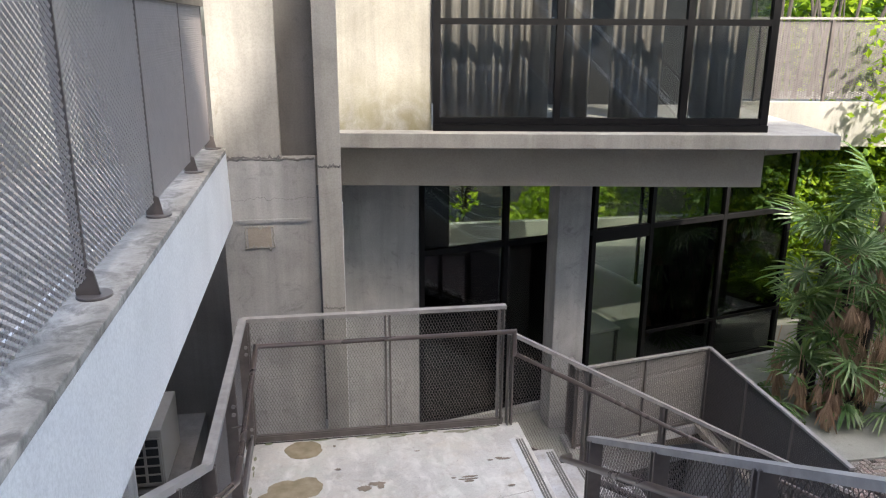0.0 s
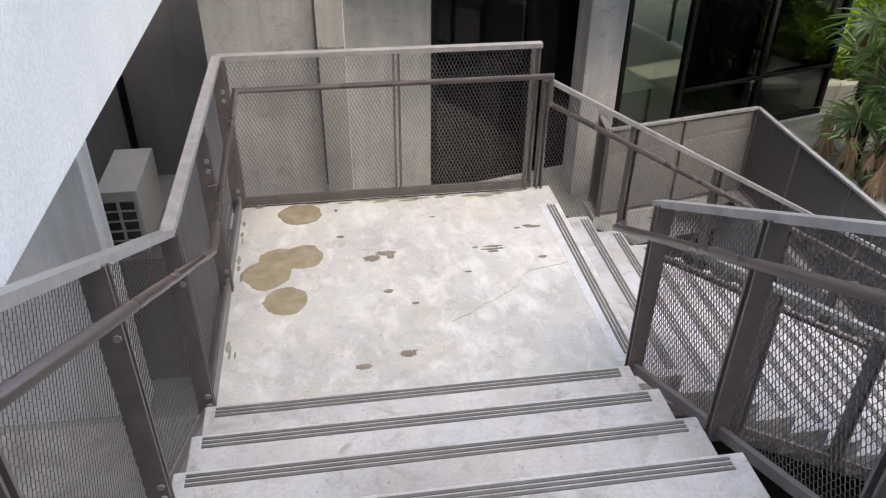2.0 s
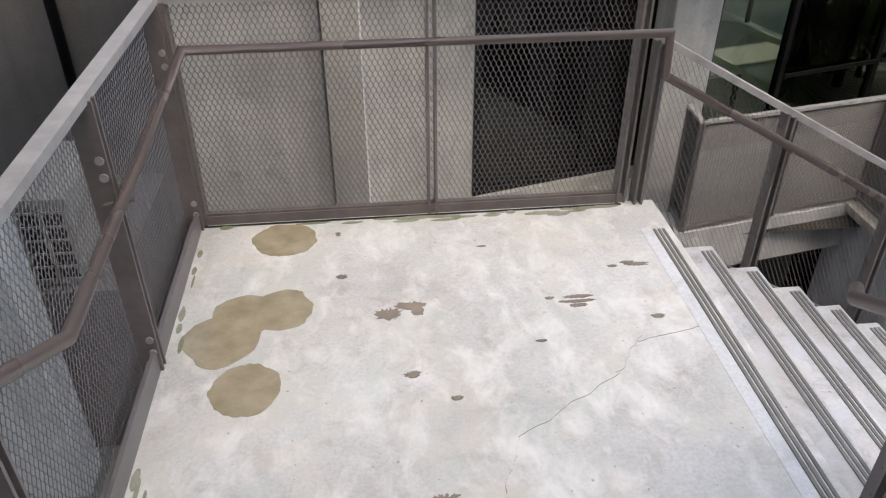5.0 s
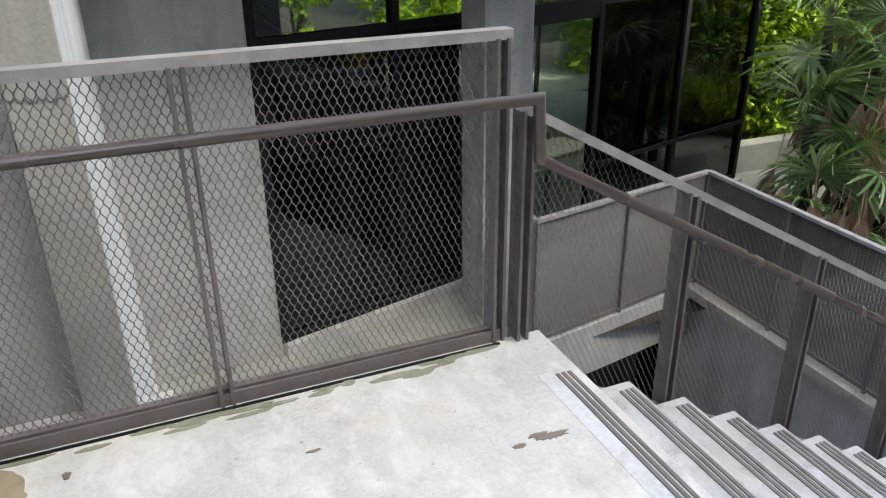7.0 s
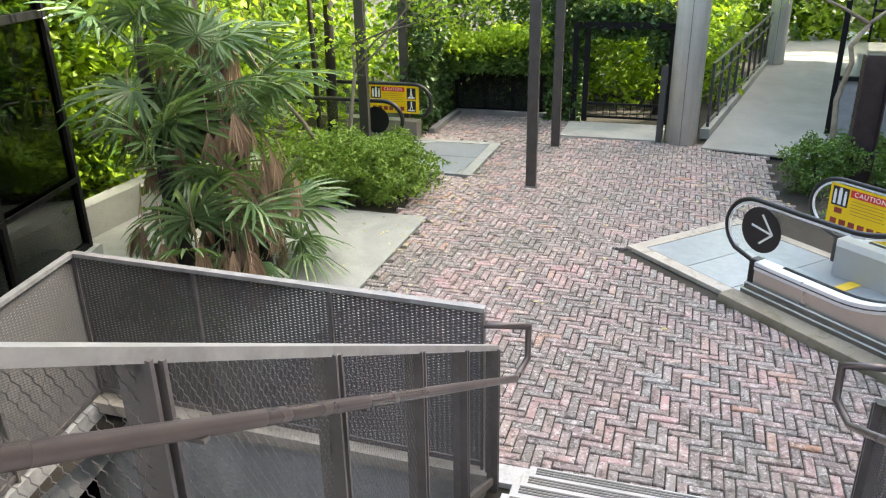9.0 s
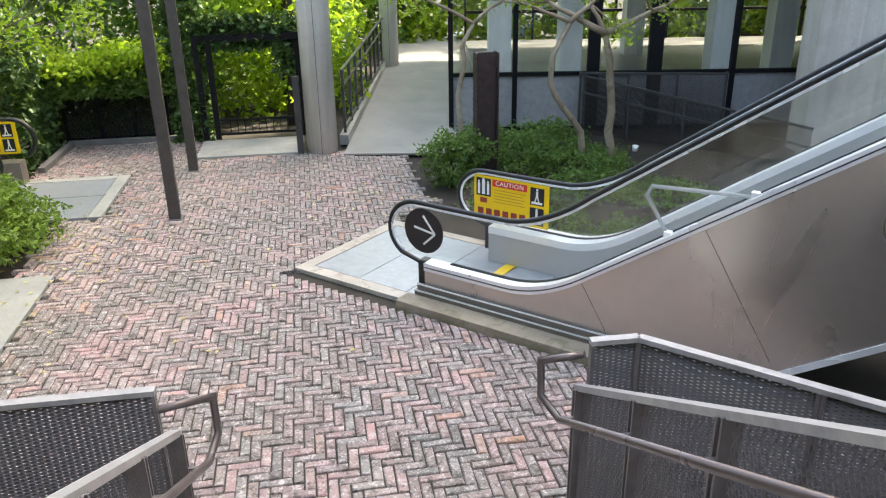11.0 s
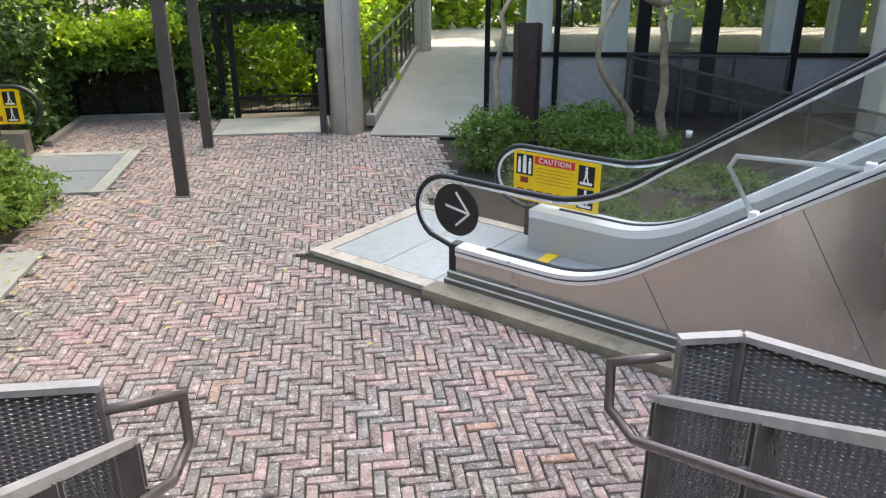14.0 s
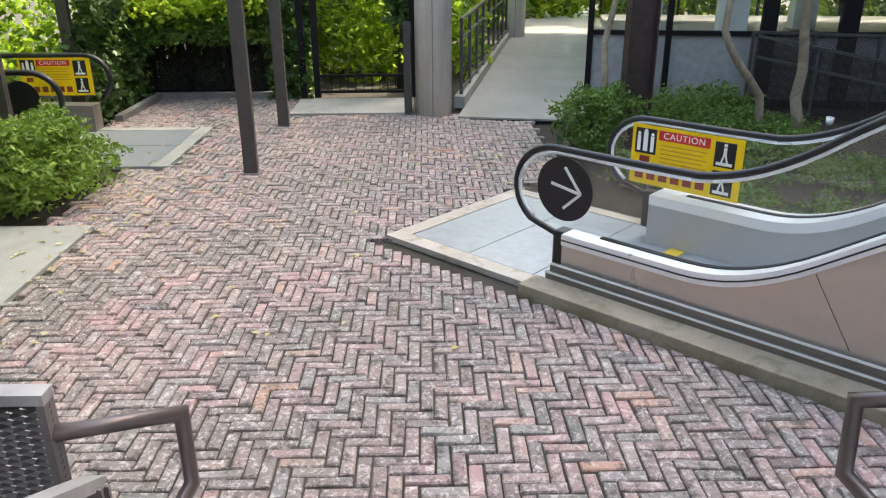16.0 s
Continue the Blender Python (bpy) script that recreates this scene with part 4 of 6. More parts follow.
    ebox("handrail_inlet", -9.57, -9.455, n - 0.06, n + (0.07 if side < 0 else 0.05), 0.10, 0.42, M["rubber"], escal, "black plastic handrail inlet", 0.02)
# stepped kerb along the foot
ebox("kerb", -9.62, -5.6, 2.97, 3.19, -0.04, 0.088, M["kerb"], escal, "worn concrete kerb with mossy foot", 0.008)
ebox("base_ledge", -9.54, -5.8, 3.19, 3.215, -0.03, 0.14, M["stainless_dull"], escal, "", 0.004)
# bright strips draw the two shiny lines along the ledges
ebox("ledge_edge", -9.54, -5.8, 3.184, 3.19, 0.128, 0.142, M["stainless"], escal, "bright steel edge line")
ebox("ledge_edge", -9.52, -5.8, 3.209, 3.215, 0.19, 0.205, M["stainless"], escal, "bright steel edge line")
ebox("base_ledge", -9.52, -5.8, 3.215, 3.248, -0.03, 0.20, M["stainless_dull"], escal, "", 0.003)

# round black direction sign on the glass
ds = thing("direction_sign", "round black sign with a white line arrow on escalator glass", "sign")
cs, cz = -9.52, 0.725
bm = bmesh.new()
prism(bm, [(cs + 0.235 * math.cos(a * math.pi / 20), cz + 0.235 * math.sin(a * math.pi / 20)) for a in range(40)], 0.006, lambda u, v, w: esc(u, N0 - 0.012 + w, v))
part("disc", bm, M["signblack"], ds)
bm = bmesh.new()
to = lambda u, v: esc(cs + u, N0 - 0.019, cz + v)
for a, b2 in (((-0.11, 0.03), (0.14, -0.01)), ((0.0, 0.165), (0.14, -0.01)), ((0.0, -0.14), (0.14, -0.01))):
    bar(bm, to(*a), to(*b2), 0.006, 0.02, side=tuple(EN))
part("arrow", bm, M["white"], ds, "white arrow lines")


def caution_sign(name, o, right, up, out, parts_group):
    """The yellow caution board: o is its top left corner, right and up its directions."""
    W, H = 0.95, 0.50
    g = thing(name, "yellow caution board with black pictograms and red heading", "sign", parts_group)

    def rect(nm, u0, u1, v0, v1, mat, lift, label=""):
        bm = bmesh.new()
        vs = [bm.verts.new(o + right * u - up * v + out * (lift + dz)) for dz in (0, 0.002) for u, v in ((u0, v0), (u1, v0), (u1, v1), (u0, v1))]
        for q in ((0, 1, 2, 3), (7, 6, 5, 4), (0, 4, 5, 1), (1, 5, 6, 2), (2, 6, 7, 3), (3, 7, 4, 0)):
            bm.faces.new([vs[i] for i in q])
        return part(nm, bm, mat, g, label)

    rect("board", 0, W, 0, H, M["yellow"], 0.0)
    rect("heading", 0.24, 0.68, 0.03, 0.11, M["red"], 0.002, "red heading band")
    for (u0, u1, v0, v1) in ((0.03, 0.22, 0.03, 0.24), (0.72, 0.89, 0.04, 0.24), (0.72, 0.89, 0.27, 0.47)):
        rect("pictogram_panel", u0, u1, v0, v1, M["signblack"], 0.002)
    for (u0, u1, v0, v1) in ((0.05, 0.08, 0.09, 0.22), (0.105, 0.145, 0.06, 0.22), (0.17, 0.20, 0.09, 0.22), (0.792, 0.818, 0.08, 0.15), (0.74, 0.87, 0.20, 0.225),
                             (0.792, 0.818, 0.305, 0.37), (0.74, 0.87, 0.43, 0.455)):
        rect("pictogram", u0, u1, v0, v1, M["white"], 0.005)
    for hu, hv, hr in ((0.065, 0.075, 0.013), (0.125, 0.05, 0.016), (0.185, 0.075, 0.013), (0.805, 0.062, 0.014), (0.805, 0.29, 0.014)):
        bm = bmesh.new()
        prism(bm, [(hu + hr * math.cos(a * math.pi / 6), hv + hr * math.sin(a * math.pi / 6)) for a in range(12)], 0.002, lambda u, v, w: o + right * u - up * v + out * (0.006 + w))
        part("pictogram_head", bm, M["white"], g)
    for sx in (-0.018, 0.018):
        bm = bmesh.new()
        bar(bm, o + right * 0.805 - up * 0.12 + out * 0.007, o + right * (0.805 + sx * 1.6) - up * 0.215 + out * 0.007, 0.002, 0.014, side=tuple(out))
        bar(bm, o + right * 0.805 - up * 0.34 + out * 0.007, o + right * (0.805 + sx * 1.6) - up * 0.445 + out * 0.007, 0.002, 0.014, side=tuple(out))
        part("pictogram_leg", bm, M["white"], g)
    rect("stop_mark", 0.08, 0.17, 0.26, 0.32, M["maroon"], 0.002)
    for i in range(5):
        rect("text_line", 0.26, 0.66 - 0.03 * (i % 2), 0.145 + i * 0.035, 0.153 + i * 0.035, M["sign_text"], 0.002)
    for i in range(6):
        rect("pictogram", 0.05 + i * 0.108, 0.125 + i * 0.108, 0.38, 0.455, M["maroon"], 0.002)
    cu = bpy.data.curves.new("lettering", "FONT")
    cu.body = "CAUTION"
    cu.size, cu.extrude, cu.align_x, cu.align_y = 0.072, 0.001, "CENTER", "CENTER"
    cu.space_character = 1.15
    cu.materials.append(M["white"])
    tx = new("lettering", cu)
    c = o + right * 0.46 - up * 0.07 + out * 0.006
    tx.matrix_world = Matrix(((right.x, up.x, out.x, c.x), (right.y, up.y, out.y, c.y), (right.z, up.z, out.z, c.z), (0, 0, 0, 1)))
    tx.parent = g
    return g


caution_sign("caution_sign", esc(-9.73, N1 - 0.02, 0.965), EA.copy(), Vector((0, 0, 1)), -EN, "caution signs")

# slender dark posts
for x, y, h in ((12.12, 7.37, 6.0), (14.5, 7.41, 6.0), (12.6, 10.2, 6.0), (14.75, 10.3, 6.0)):
    p = thing("steel_post", "slender dark brown steel post standing on brick paving", "post", "slender posts", at=(x, y, 0))
    solid("shaft", -0.05, 0.05, -0.075, 0.075, 0.0, h, M["post"], p, bevel=0.006)
    solid("foot_collar", -0.07, 0.07, -0.095, 0.095, -0.02, 0.012, M["concrete_dark"], p)

# ---- ramp, hall and fences beyond the plaza ----
RX, RY = Vector((0.980, -0.198, 0)), Vector((-0.198, -0.980, 0))     # along the ramp, across it
RO = Vector((14.88, 4.72, 0))
RM = Matrix(((RX.x, RY.x, 0, RO.x), (RX.y, RY.y, 0, RO.y), (0, 0, 1, 0), (0, 0, 0, 1)))


def rloc(r, q, z):
    return RM @ Vector((r, q, z))


for r, q, rad in ((0.32, -0.66, 0.27), (8.35, -0.15, 0.24)):
    c = bmesh.new()
    bmesh.ops.create_cone(c, cap_ends=True, segments=48, radius1=rad, radius2=rad, depth=7.5, matrix=Matrix.Translation(rloc(r, q, 3.70)))
    for f in c.faces:
        f.smooth = len(f.verts) == 4
    col = tagged(part("concrete_column", c, M["concrete_col"]), "round pale concrete column with a form seam", "column", "ramp columns", "structure")
    bm = bmesh.new()
    d = (Vector((3, 6, 0)) - rloc(r, q, 0)).normalized()
    sd = rloc(r, q, 0) + Vector((d.x, d.y, 0)) * (rad + 0.001)
    upright(bm, sd.x, sd.y, 0.0, 7.0, 0.006, 0.010)
    part("form_seam", bm, M["concrete_dark"], col)

ramp_s = thing("ramp", "pale concrete ramp rising to a walkway", "ramp", kind="structure")
RISE = 0.03
bm = bmesh.new()
prism(bm, [(0.0, -0.04), (0.0, 0.02), (9.0, 0.02 + 9.0 * RISE), (16.0, 0.02 + 9.0 * RISE), (16.0, -0.04)], 2.44, lambda u, v, w: rloc(u, 0.98 + w, v))
part("ramp_floor", bm, M["ramp_floor"], ramp_s)
bm = bmesh.new()
prism(bm, [(0.7, 0.0), (0.7, 0.18), (9.0, 0.14 + 9.0 * RISE), (16.0, 0.14 + 9.0 * RISE), (16.0, 0.0)], 0.16, lambda u, v, w: rloc(u, -0.33 + w, v))
part("ramp_kerb", bm, M["paving"], ramp_s)
rail = thing("ramp_railing", "dark steel ramp railing with upright posts", "railing")
rz = lambda r: 0.16 + RISE * min(r, 9.0)
for h, w in ((1.12, 0.05), (0.84, 0.035), (0.06, 0.03)):
    bm = bmesh.new()
    bar(bm, rloc(0.85, -0.33, rz(0.85) + h), rloc(9.0, -0.30, rz(9.0) + h), w, 0.035)
    part("rail", bm, M["rail_dark"], rail)
for i in range(10):
    r = 0.9 + i * 0.88
    bm = bmesh.new()
    bar(bm, rloc(r, -0.33, rz(r) - 0.03), rloc(r, -0.33, rz(r) + 1.12), 0.05, 0.05, side=tuple(RX))
    part("post", bm, M["rail_dark"], rail)
bm = bmesh.new()
box(bm, 0.10, 0.20, -1.06, -0.96, 0.0, 1.33)
for v in bm.verts:
    v.co = RM @ v.co
tagged(part("steel_bollard", bm, M["rail_dark"]), "dark steel post stub beside the round column", "post")

# drain slot at the ramp's foot
tagged(solid("drain_slot", -0.07, -0.02, -0.05, 2.3, -0.03, 0.006, M["black"], m=RM), "narrow dark drain slot at the ramp foot", "drain", kind="structure")

# glazed hall
HO = Vector((16.174, 2.248, 0))
HX, HY = Vector((-0.17, -0.985, 0)), Vector((0.985, -0.17, 0))
HM = Matrix(((HX.x, HY.x, 0, HO.x), (HX.y, HY.y, 0, HO.y), (0, 0, 1, 0), (0, 0, 0, 1)))     # along the facade, inwards
hall = thing("glazed_hall", "black-framed glazed hall with a pale floor", "hall", kind="structure")
QS = (-0.57, 0.63, 2.1, 3.25, 4.72, 6.2, 7.6)
WIDE = {2: 0.11, 3: 0.13}
for i, q in enumerate(QS):
    hw = WIDE.get(i, 0.045)
    solid("mullion", q - hw, q + hw, -0.06, 0.06, 0.0, 4.6, M["black"], hall, m=HM)
for i, (a, b2) in enumerate(zip(QS, QS[1:])):
    a, b2 = a + WIDE.get(i, 0.045) - 0.045, b2 - WIDE.get(i + 1, 0.045) + 0.045
    for z in (0.03, 1.06, 4.6):
        solid("transom", a + 0.045, b2 - 0.045, -0.05, 0.05, z - 0.035, z + 0.035, M["black"], hall, m=HM)
    solid("lower_panel", a + 0.045, b2 - 0.045, -0.01, 0.01, 0.065, 1.025, M["grey_panel"], hall, "grey lower glazing panel", m=HM)
    solid("pane", a + 0.045, b2 - 0.045, -0.005, 0.005, 1.095, 4.56, M["glass_clear"], hall, m=HM).visible_shadow = False
solid("floor", 0.0, 14.0, 0.1, 9.0, 0.45, 0.60, M["hall_floor"], hall, m=HM)
solid("roof", -0.3, 16.0, -1.0, 9.0, 4.65, 4.95, M["concrete_dark"], hall, m=HM)
for a, b2 in zip(range(0, 14, 2), range(2, 16, 2)):
    solid("far_pane", a + 0.03, b2 - 0.03, 8.99, 9.01, 1.5, 4.6, M["glass_clear"], hall, m=HM).visible_shadow = False
    solid("far_frame", a - 0.03, a + 0.03, 8.95, 9.05, 0.6, 4.6, M["black"], hall, m=HM)
# unseen wall added to close the hall's far end to the sun
solid("added_end_wall", 14.0, 14.25, -1.3, 9.0, -0.04, 4.65, M["concrete"], hall, m=HM)
solid("far_sill", 0.0, 14.0, 8.93, 9.07, 1.38, 1.46, M["black"], hall, m=HM)
for q, w in ((0.5, 2.0), (2.0, 2.0), (4.75, 0.6), (6.5, 2.0), (4.2, 5.5), (8.6, 4.6)):
    tagged(solid("hall_column", q - 0.24, q + 0.24, w, w + 0.5, 0.60, 4.65, M["concrete_col"], bevel=0.012, m=HM), "square pale concrete column in the hall", "column", "hall columns", "structure")
tagged(solid("concrete_pier", 5.3, 13.0, -2.0, -1.4, -0.04, 7.0, M["concrete_board"], m=HM), "tall board-marked concrete wall behind the escalator", "wall", kind="structure")

# mesh guard before the hall, level and sloping
mg = thing("mesh_ramp_guard", "dark mesh guard of a sloping side ramp", "railing")
ga, gb = Vector((15.5, 0.55, 0)), Vector((15.05, -2.15, 0))
gd = (gb - ga).normalized()
gl = (gb - ga).length
to = lambda u, v, w: ga + gd * u + Vector((gd.y, -gd.x, 0)) * w + Vector((0, 0, v))
bm = bmesh.new()
bar(bm, to(0, 1.12, 0), to(gl, 1.06, 0), 0.05, 0.04)
part("top_rail", bm, M["rail_dark"], mg)
for u in (0.02, gl * 0.33, gl * 0.66, gl - 0.02):
    bm = bmesh.new()
    bar(bm, to(u, 0, 0), to(u, 1.1, 0), 0.04, 0.05, side=tuple(gd))
    part("post", bm, M["rail_dark"], mg)
expanded("mesh_infill", gl, lambda u: 0.05, lambda u: 1.06, to, 0.06, 0.03, 0.011, M["mesh_fine"], mg, 0.002, True)
ha, hb = Vector((15.4, 0.5, 0)), Vector((12.6, -2.3, 0))
hd = (hb - ha).normalized()
hl = (hb - ha).length
to2 = lambda u, v, w: ha + hd * u + Vector((hd.y, -hd.x, 0)) * w + Vector((0, 0, v))
for h in (1.08, 0.78):
    bm = bmesh.new()
    bar(bm, to2(0, h, 0), to2(hl, h - 0.5, 0), 0.04, 0.04)
    part("sloping_rail", bm, M["rail_dark"], mg)
for u in (0.9, 1.9, 2.9):
    bm = bmesh.new()
    bar(bm, to2(u, 0, 0), to2(u, 1.06 - 0.5 * u / hl, 0), 0.04, 0.05, side=tuple(hd))
    part("post", bm, M["rail_dark"], mg)
expanded("mesh_infill", hl, lambda u: 0.02, lambda u: 1.06 - 0.5 * u / hl, to2, 0.07, 0.024, 0.009, M["mesh_fine"], mg, 0.002, True)

# riveted steel stump column in the bed
rp = thing("riveted_steel_column", "short rusty riveted steel column standing in the planted bed", "column", at=(13.2, 2.85, 0))
for x0, x1, y0, y1 in ((-0.13, 0.13, -0.17, -0.15), (-0.13, 0.13, 0.15, 0.17), (-0.012, 0.012, -0.15, 0.15)):
    solid("plate", x0, x1, y0, y1, -0.04, 1.88, M["rust"], rp, bevel=0.004)
rv = bpy.data.meshes.new("rivet")
_b = bmesh.new()
bmesh.ops.create_uvsphere(_b, u_segments=8, v_segments=5, radius=0.014)
_b.to_mesh(rv)
_b.free()
rv.materials.append(M["rust"])
for i in range(11):
    for x in (-0.09, 0.09):
        for y in (-0.17, 0.17):
            o = new("rivet", rv)
            o.parent = rp
            o.location = (x, y, 0.25 + i * 0.155)

# back fence under climbers, gate frame, kerb
bf = thing("back_fence", "dark steel fence overgrown with climbers", "fence")
for y in (7.5, 8.1, 8.7, 9.3, 9.9):
    solid("post", 16.80, 16.86, y - 0.03, y + 0.03, 0.0, 1.02, M["black"], bf)
solid("rail", 16.80, 16.85, 7.53, 9.9, 0.98, 1.02, M["black"], bf)
solid("rail", 16.80, 16.85, 7.53, 9.9, 0.08, 0.12, M["black"], bf)
expanded("mesh_infill", 2.4, lambda u: 0.1, lambda u: 0.98, lambda u, v, w: Vector((16.84 + w, 7.5 + u, v)), 0.07, 0.035, 0.012, M["black"], bf, 0.002, True)
gt = thing("steel_gate", "black open steel gate frame before bright foliage", "gate")
for y in (5.62, 7.18, 7.40):
    solid("upright", 16.44, 16.54, y - 0.05, y + 0.05, 0.03, 1.80, M["black"], gt)
solid("beam", 16.42, 16.56, 5.57, 7.45, 1.80, 1.92, M["black"], gt, "black overgrown gate beam")
for z in (0.12, 0.38):
    solid("crossbar", 16.46, 16.52, 5.67, 7.13, z - 0.02, z + 0.02, M["black"], gt)
for i in range(9):
    solid("bar", 16.48, 16.495, 5.9 + i * 0.13, 5.912 + i * 0.13, 0.14, 0.40, M["black"], gt)
tagged(solid("kerb", 14.9, 16.78, 9.78, 9.90, -0.04, 0.09, M["concrete_dark"], bevel=0.01), "low concrete kerb at the plaza edge", "kerb", "plaza kerbs", "structure")
tagged(solid("kerb", 16.66, 16.78, 7.5, 9.78, -0.04, 0.09, M["concrete_dark"], bevel=0.01), "low concrete kerb at the plaza edge", "kerb", "plaza kerbs", "structure")
tagged(solid("low_wall", 6.3, 12.3, 12.3, 12.55, -0.04, 0.42, M["paving"], bevel=0.012), "low grey concrete wall behind the palms", "wall", kind="structure")

# second escalator, going down behind the hedge
es2 = thing("second_escalator", "escalator behind the hedge with glass balustrades", "escalator")
pit2 = thing("second_landing_plate", "metal escalator floor plate with a concrete rim", "floor plate", kind="structure")
solid("rim", 12.40, 14.46, 8.38, 8.56, -0.04, 0.012, M["paving"], pit2, bevel=0.004)
solid("rim", 14.28, 14.46, 8.57, 10.0, -0.04, 0.012, M["paving"], pit2, bevel=0.004)
solid("plate", 12.42, 13.4, 8.57, 11.5, -0.03, 0.008, M["plate"], pit2)
solid("plate", 13.42, 14.27, 8.57, 11.5, -0.03, 0.008, M["plate"], pit2)
for x in (12.85, 14.35):
    pl = [(9.98 - 0.33 * math.sin(radians(a)), 0.70 + 0.31 * math.cos(radians(a))) for a in range(0, 150, 12)]
    bm = bmesh.new()
    tube(bm, [(x, 14.5, -0.6), (x, 12.6, 0.85), (x, 12.0, 1.01)] + [(x, a, b2) for a, b2 in pl], 0.036, 10)
    part("moving_handrail", bm, M["rubber"], es2)
    bm = bmesh.new()
    prism(bm, [(14.5, -1.2), (14.5, -0.65), (12.6, 0.8), (12.0, 0.98)] + [(a + 0.02, b2) for a, b2 in pl] + [(12.2, 0.42)], 0.012, lambda u, v, w, x=x: Vector((x + w, u, v)))
    part("glass_balustrade", bm, M["glass_clear"], es2).visible_shadow = False
    bm = bmesh.new()
    prism(bm, [(9.9, 0.0), (9.9, 0.36), (12.2, 0.40), (14.0, -0.9), (12.0, -0.02)], 0.26, lambda u, v, w, x=x: Vector((x + w, u, v)))
    part("deck_band", bm, M["stainless_dull"], es2)
ds2 = thing("direction_sign", "round black sign on the second escalator's glass", "sign")
bm = bmesh.new()
prism(bm, [(10.1 + 0.22 * math.cos(a * math.pi / 20), 0.70 + 0.22 * math.sin(a * math.pi / 20)) for a in range(40)], 0.006, lambda u, v, w: Vector((12.835 + w, u, v)))
part("disc", bm, M["signblack"], ds2)
caution_sign("caution_sign", Vector((14.33, 10.83, 0.985)), Vector((0, -1, 0)), Vector((0, 0, 1)), Vector((-1, 0, 0)), "caution signs")

# ---- plants ----
def leaf_cloud(name, points, size, mat, parent, seed, aspect=0.5, droop=0.3, label=""):
    """Many small folded leaves at the points given."""
    rng = random.Random(seed)
    vs, fs = [], []
    for p in points:
        p = Vector(p)
        d = Vector((rng.gauss(0, 1), rng.gauss(0, 1), rng.gauss(-droop, 0.7))).normalized()
        s = d.cross(Vector((rng.gauss(0, 1), rng.gauss(0, 1), rng.gauss(0.6, 1)))).normalized()
        ln = size * rng.uniform(0.6, 1.35)
        w = ln * aspect * 0.5
        nrm = d.cross(s)
        i = len(vs)
        vs += [p, p + d * ln * 0.5 + s * w + nrm * w * 0.35, p + d * ln, p + d * ln * 0.5 - s * w + nrm * w * 0.35]
        fs += [(i, i + 1, i + 2), (i, i + 2, i + 3)]
    ob = raw(name, vs, fs, mat, parent, label)
    return ob


def blob_points(rng, centre, radii, n, shell=0.55):
    """Points in an uneven lump, denser at its skin."""
    out = []
    c, r = Vector(centre), Vector(radii)
    off = Vector((rng.uniform(0, 50), rng.uniform(0, 50), rng.uniform(0, 50)))
    while len(out) < n:
        d = Vector((rng.gauss(0, 1), rng.gauss(0, 1), rng.gauss(0, 1))).normalized()
        k = shell + (1 - shell) * rng.random() ** 0.5
        k *= 0.72 + 0.55 * noise.noise(d * 1.7 + off) + 0.25 * noise.noise(d * 4.5 + off)
        out.append(c + Vector((d.x * r.x, d.y * r.y, d.z * r.z)) * k)
    return out


def branch(rng, bm, start, heading, length, r0, depth, tips):
    """A crooked tapering limb that forks."""
    p, d = Vector(start), Vector(heading).normalized()
    n = 5
    pts, rad = [p.copy()], [r0]
    for i in range(n):
        d = (d + Vector((rng.gauss(0, 0.18), rng.gauss(0, 0.18), rng.gauss(0.03, 0.12)))).normalized()
        p = p + d * length / n
        pts.append(p.copy())
        rad.append(r0 * (1 - 0.55 * (i + 1) / n))
    tube(bm, pts, r0, 7, rad)
    tips.append((pts[-1], d))
    if depth:
        for _ in range(rng.choice((2, 3))):
            nd = (d + Vector((rng.gauss(0, 0.65), rng.gauss(0, 0.65), rng.gauss(0.1, 0.4)))).normalized()
            branch(rng, bm, pts[rng.choice((-1, -2))], nd, length * rng.uniform(0.55, 0.8), rad[-1] * 0.9, depth - 1, tips)


# hedge by the second escalator
rng = random.Random(21)
hedge = thing("hedge", "low clipped green hedge on the concrete edge", "hedge")
pts = []
for c, r, n in (((11.15, 9.6, 0.38), (1.12, 1.05, 0.60), 7800), ((11.0, 10.45, 0.42), (1.05, 0.95, 0.62), 3800), ((11.8, 9.55, 0.36), (0.85, 0.9, 0.50), 5000), ((11.9, 10.4, 0.38), (0.7, 0.8, 0.5), 2400)):
    pts += [p for p in blob_points(rng, c, r, n, 0.6) if p.z > 0.01]
leaf_cloud("foliage", pts, 0.075, M["hedge"], hedge, 22)
for i in range(14):
    x, y = rng.uniform(10.7, 12.0), rng.uniform(9.3, 10.7)
    bm = bmesh.new()
    tube(bm, [(x, y, -0.03), (x + rng.gauss(0, 0.08), y + rng.gauss(0, 0.08), 0.45)], 0.01, 5)
    part("stem", bm, M["trunk_dark"], hedge)

# slim tree in the hedge
tree = thing("slim_tree", "slim crooked tree with sparse light foliage rising from the hedge", "tree")
bm = bmesh.new()
tips = []
for s0, h, ln in (((11.4, 10.1, 0.0), (-0.15, 0.35, 1.0), 1.9), ((11.45, 10.05, 0.0), (0.3, -0.1, 1.0), 2.1)):
    branch(rng, bm, s0, h, ln, 0.045, 2, tips)
part("trunk", bm, M["bark"], tree)
pts = []
for p, d in tips:
    pts += blob_points(rng, p, (0.5, 0.5, 0.4), 90, 0.2)
leaf_cloud("crown", pts, 0.085, M["canopy"], tree, 23)

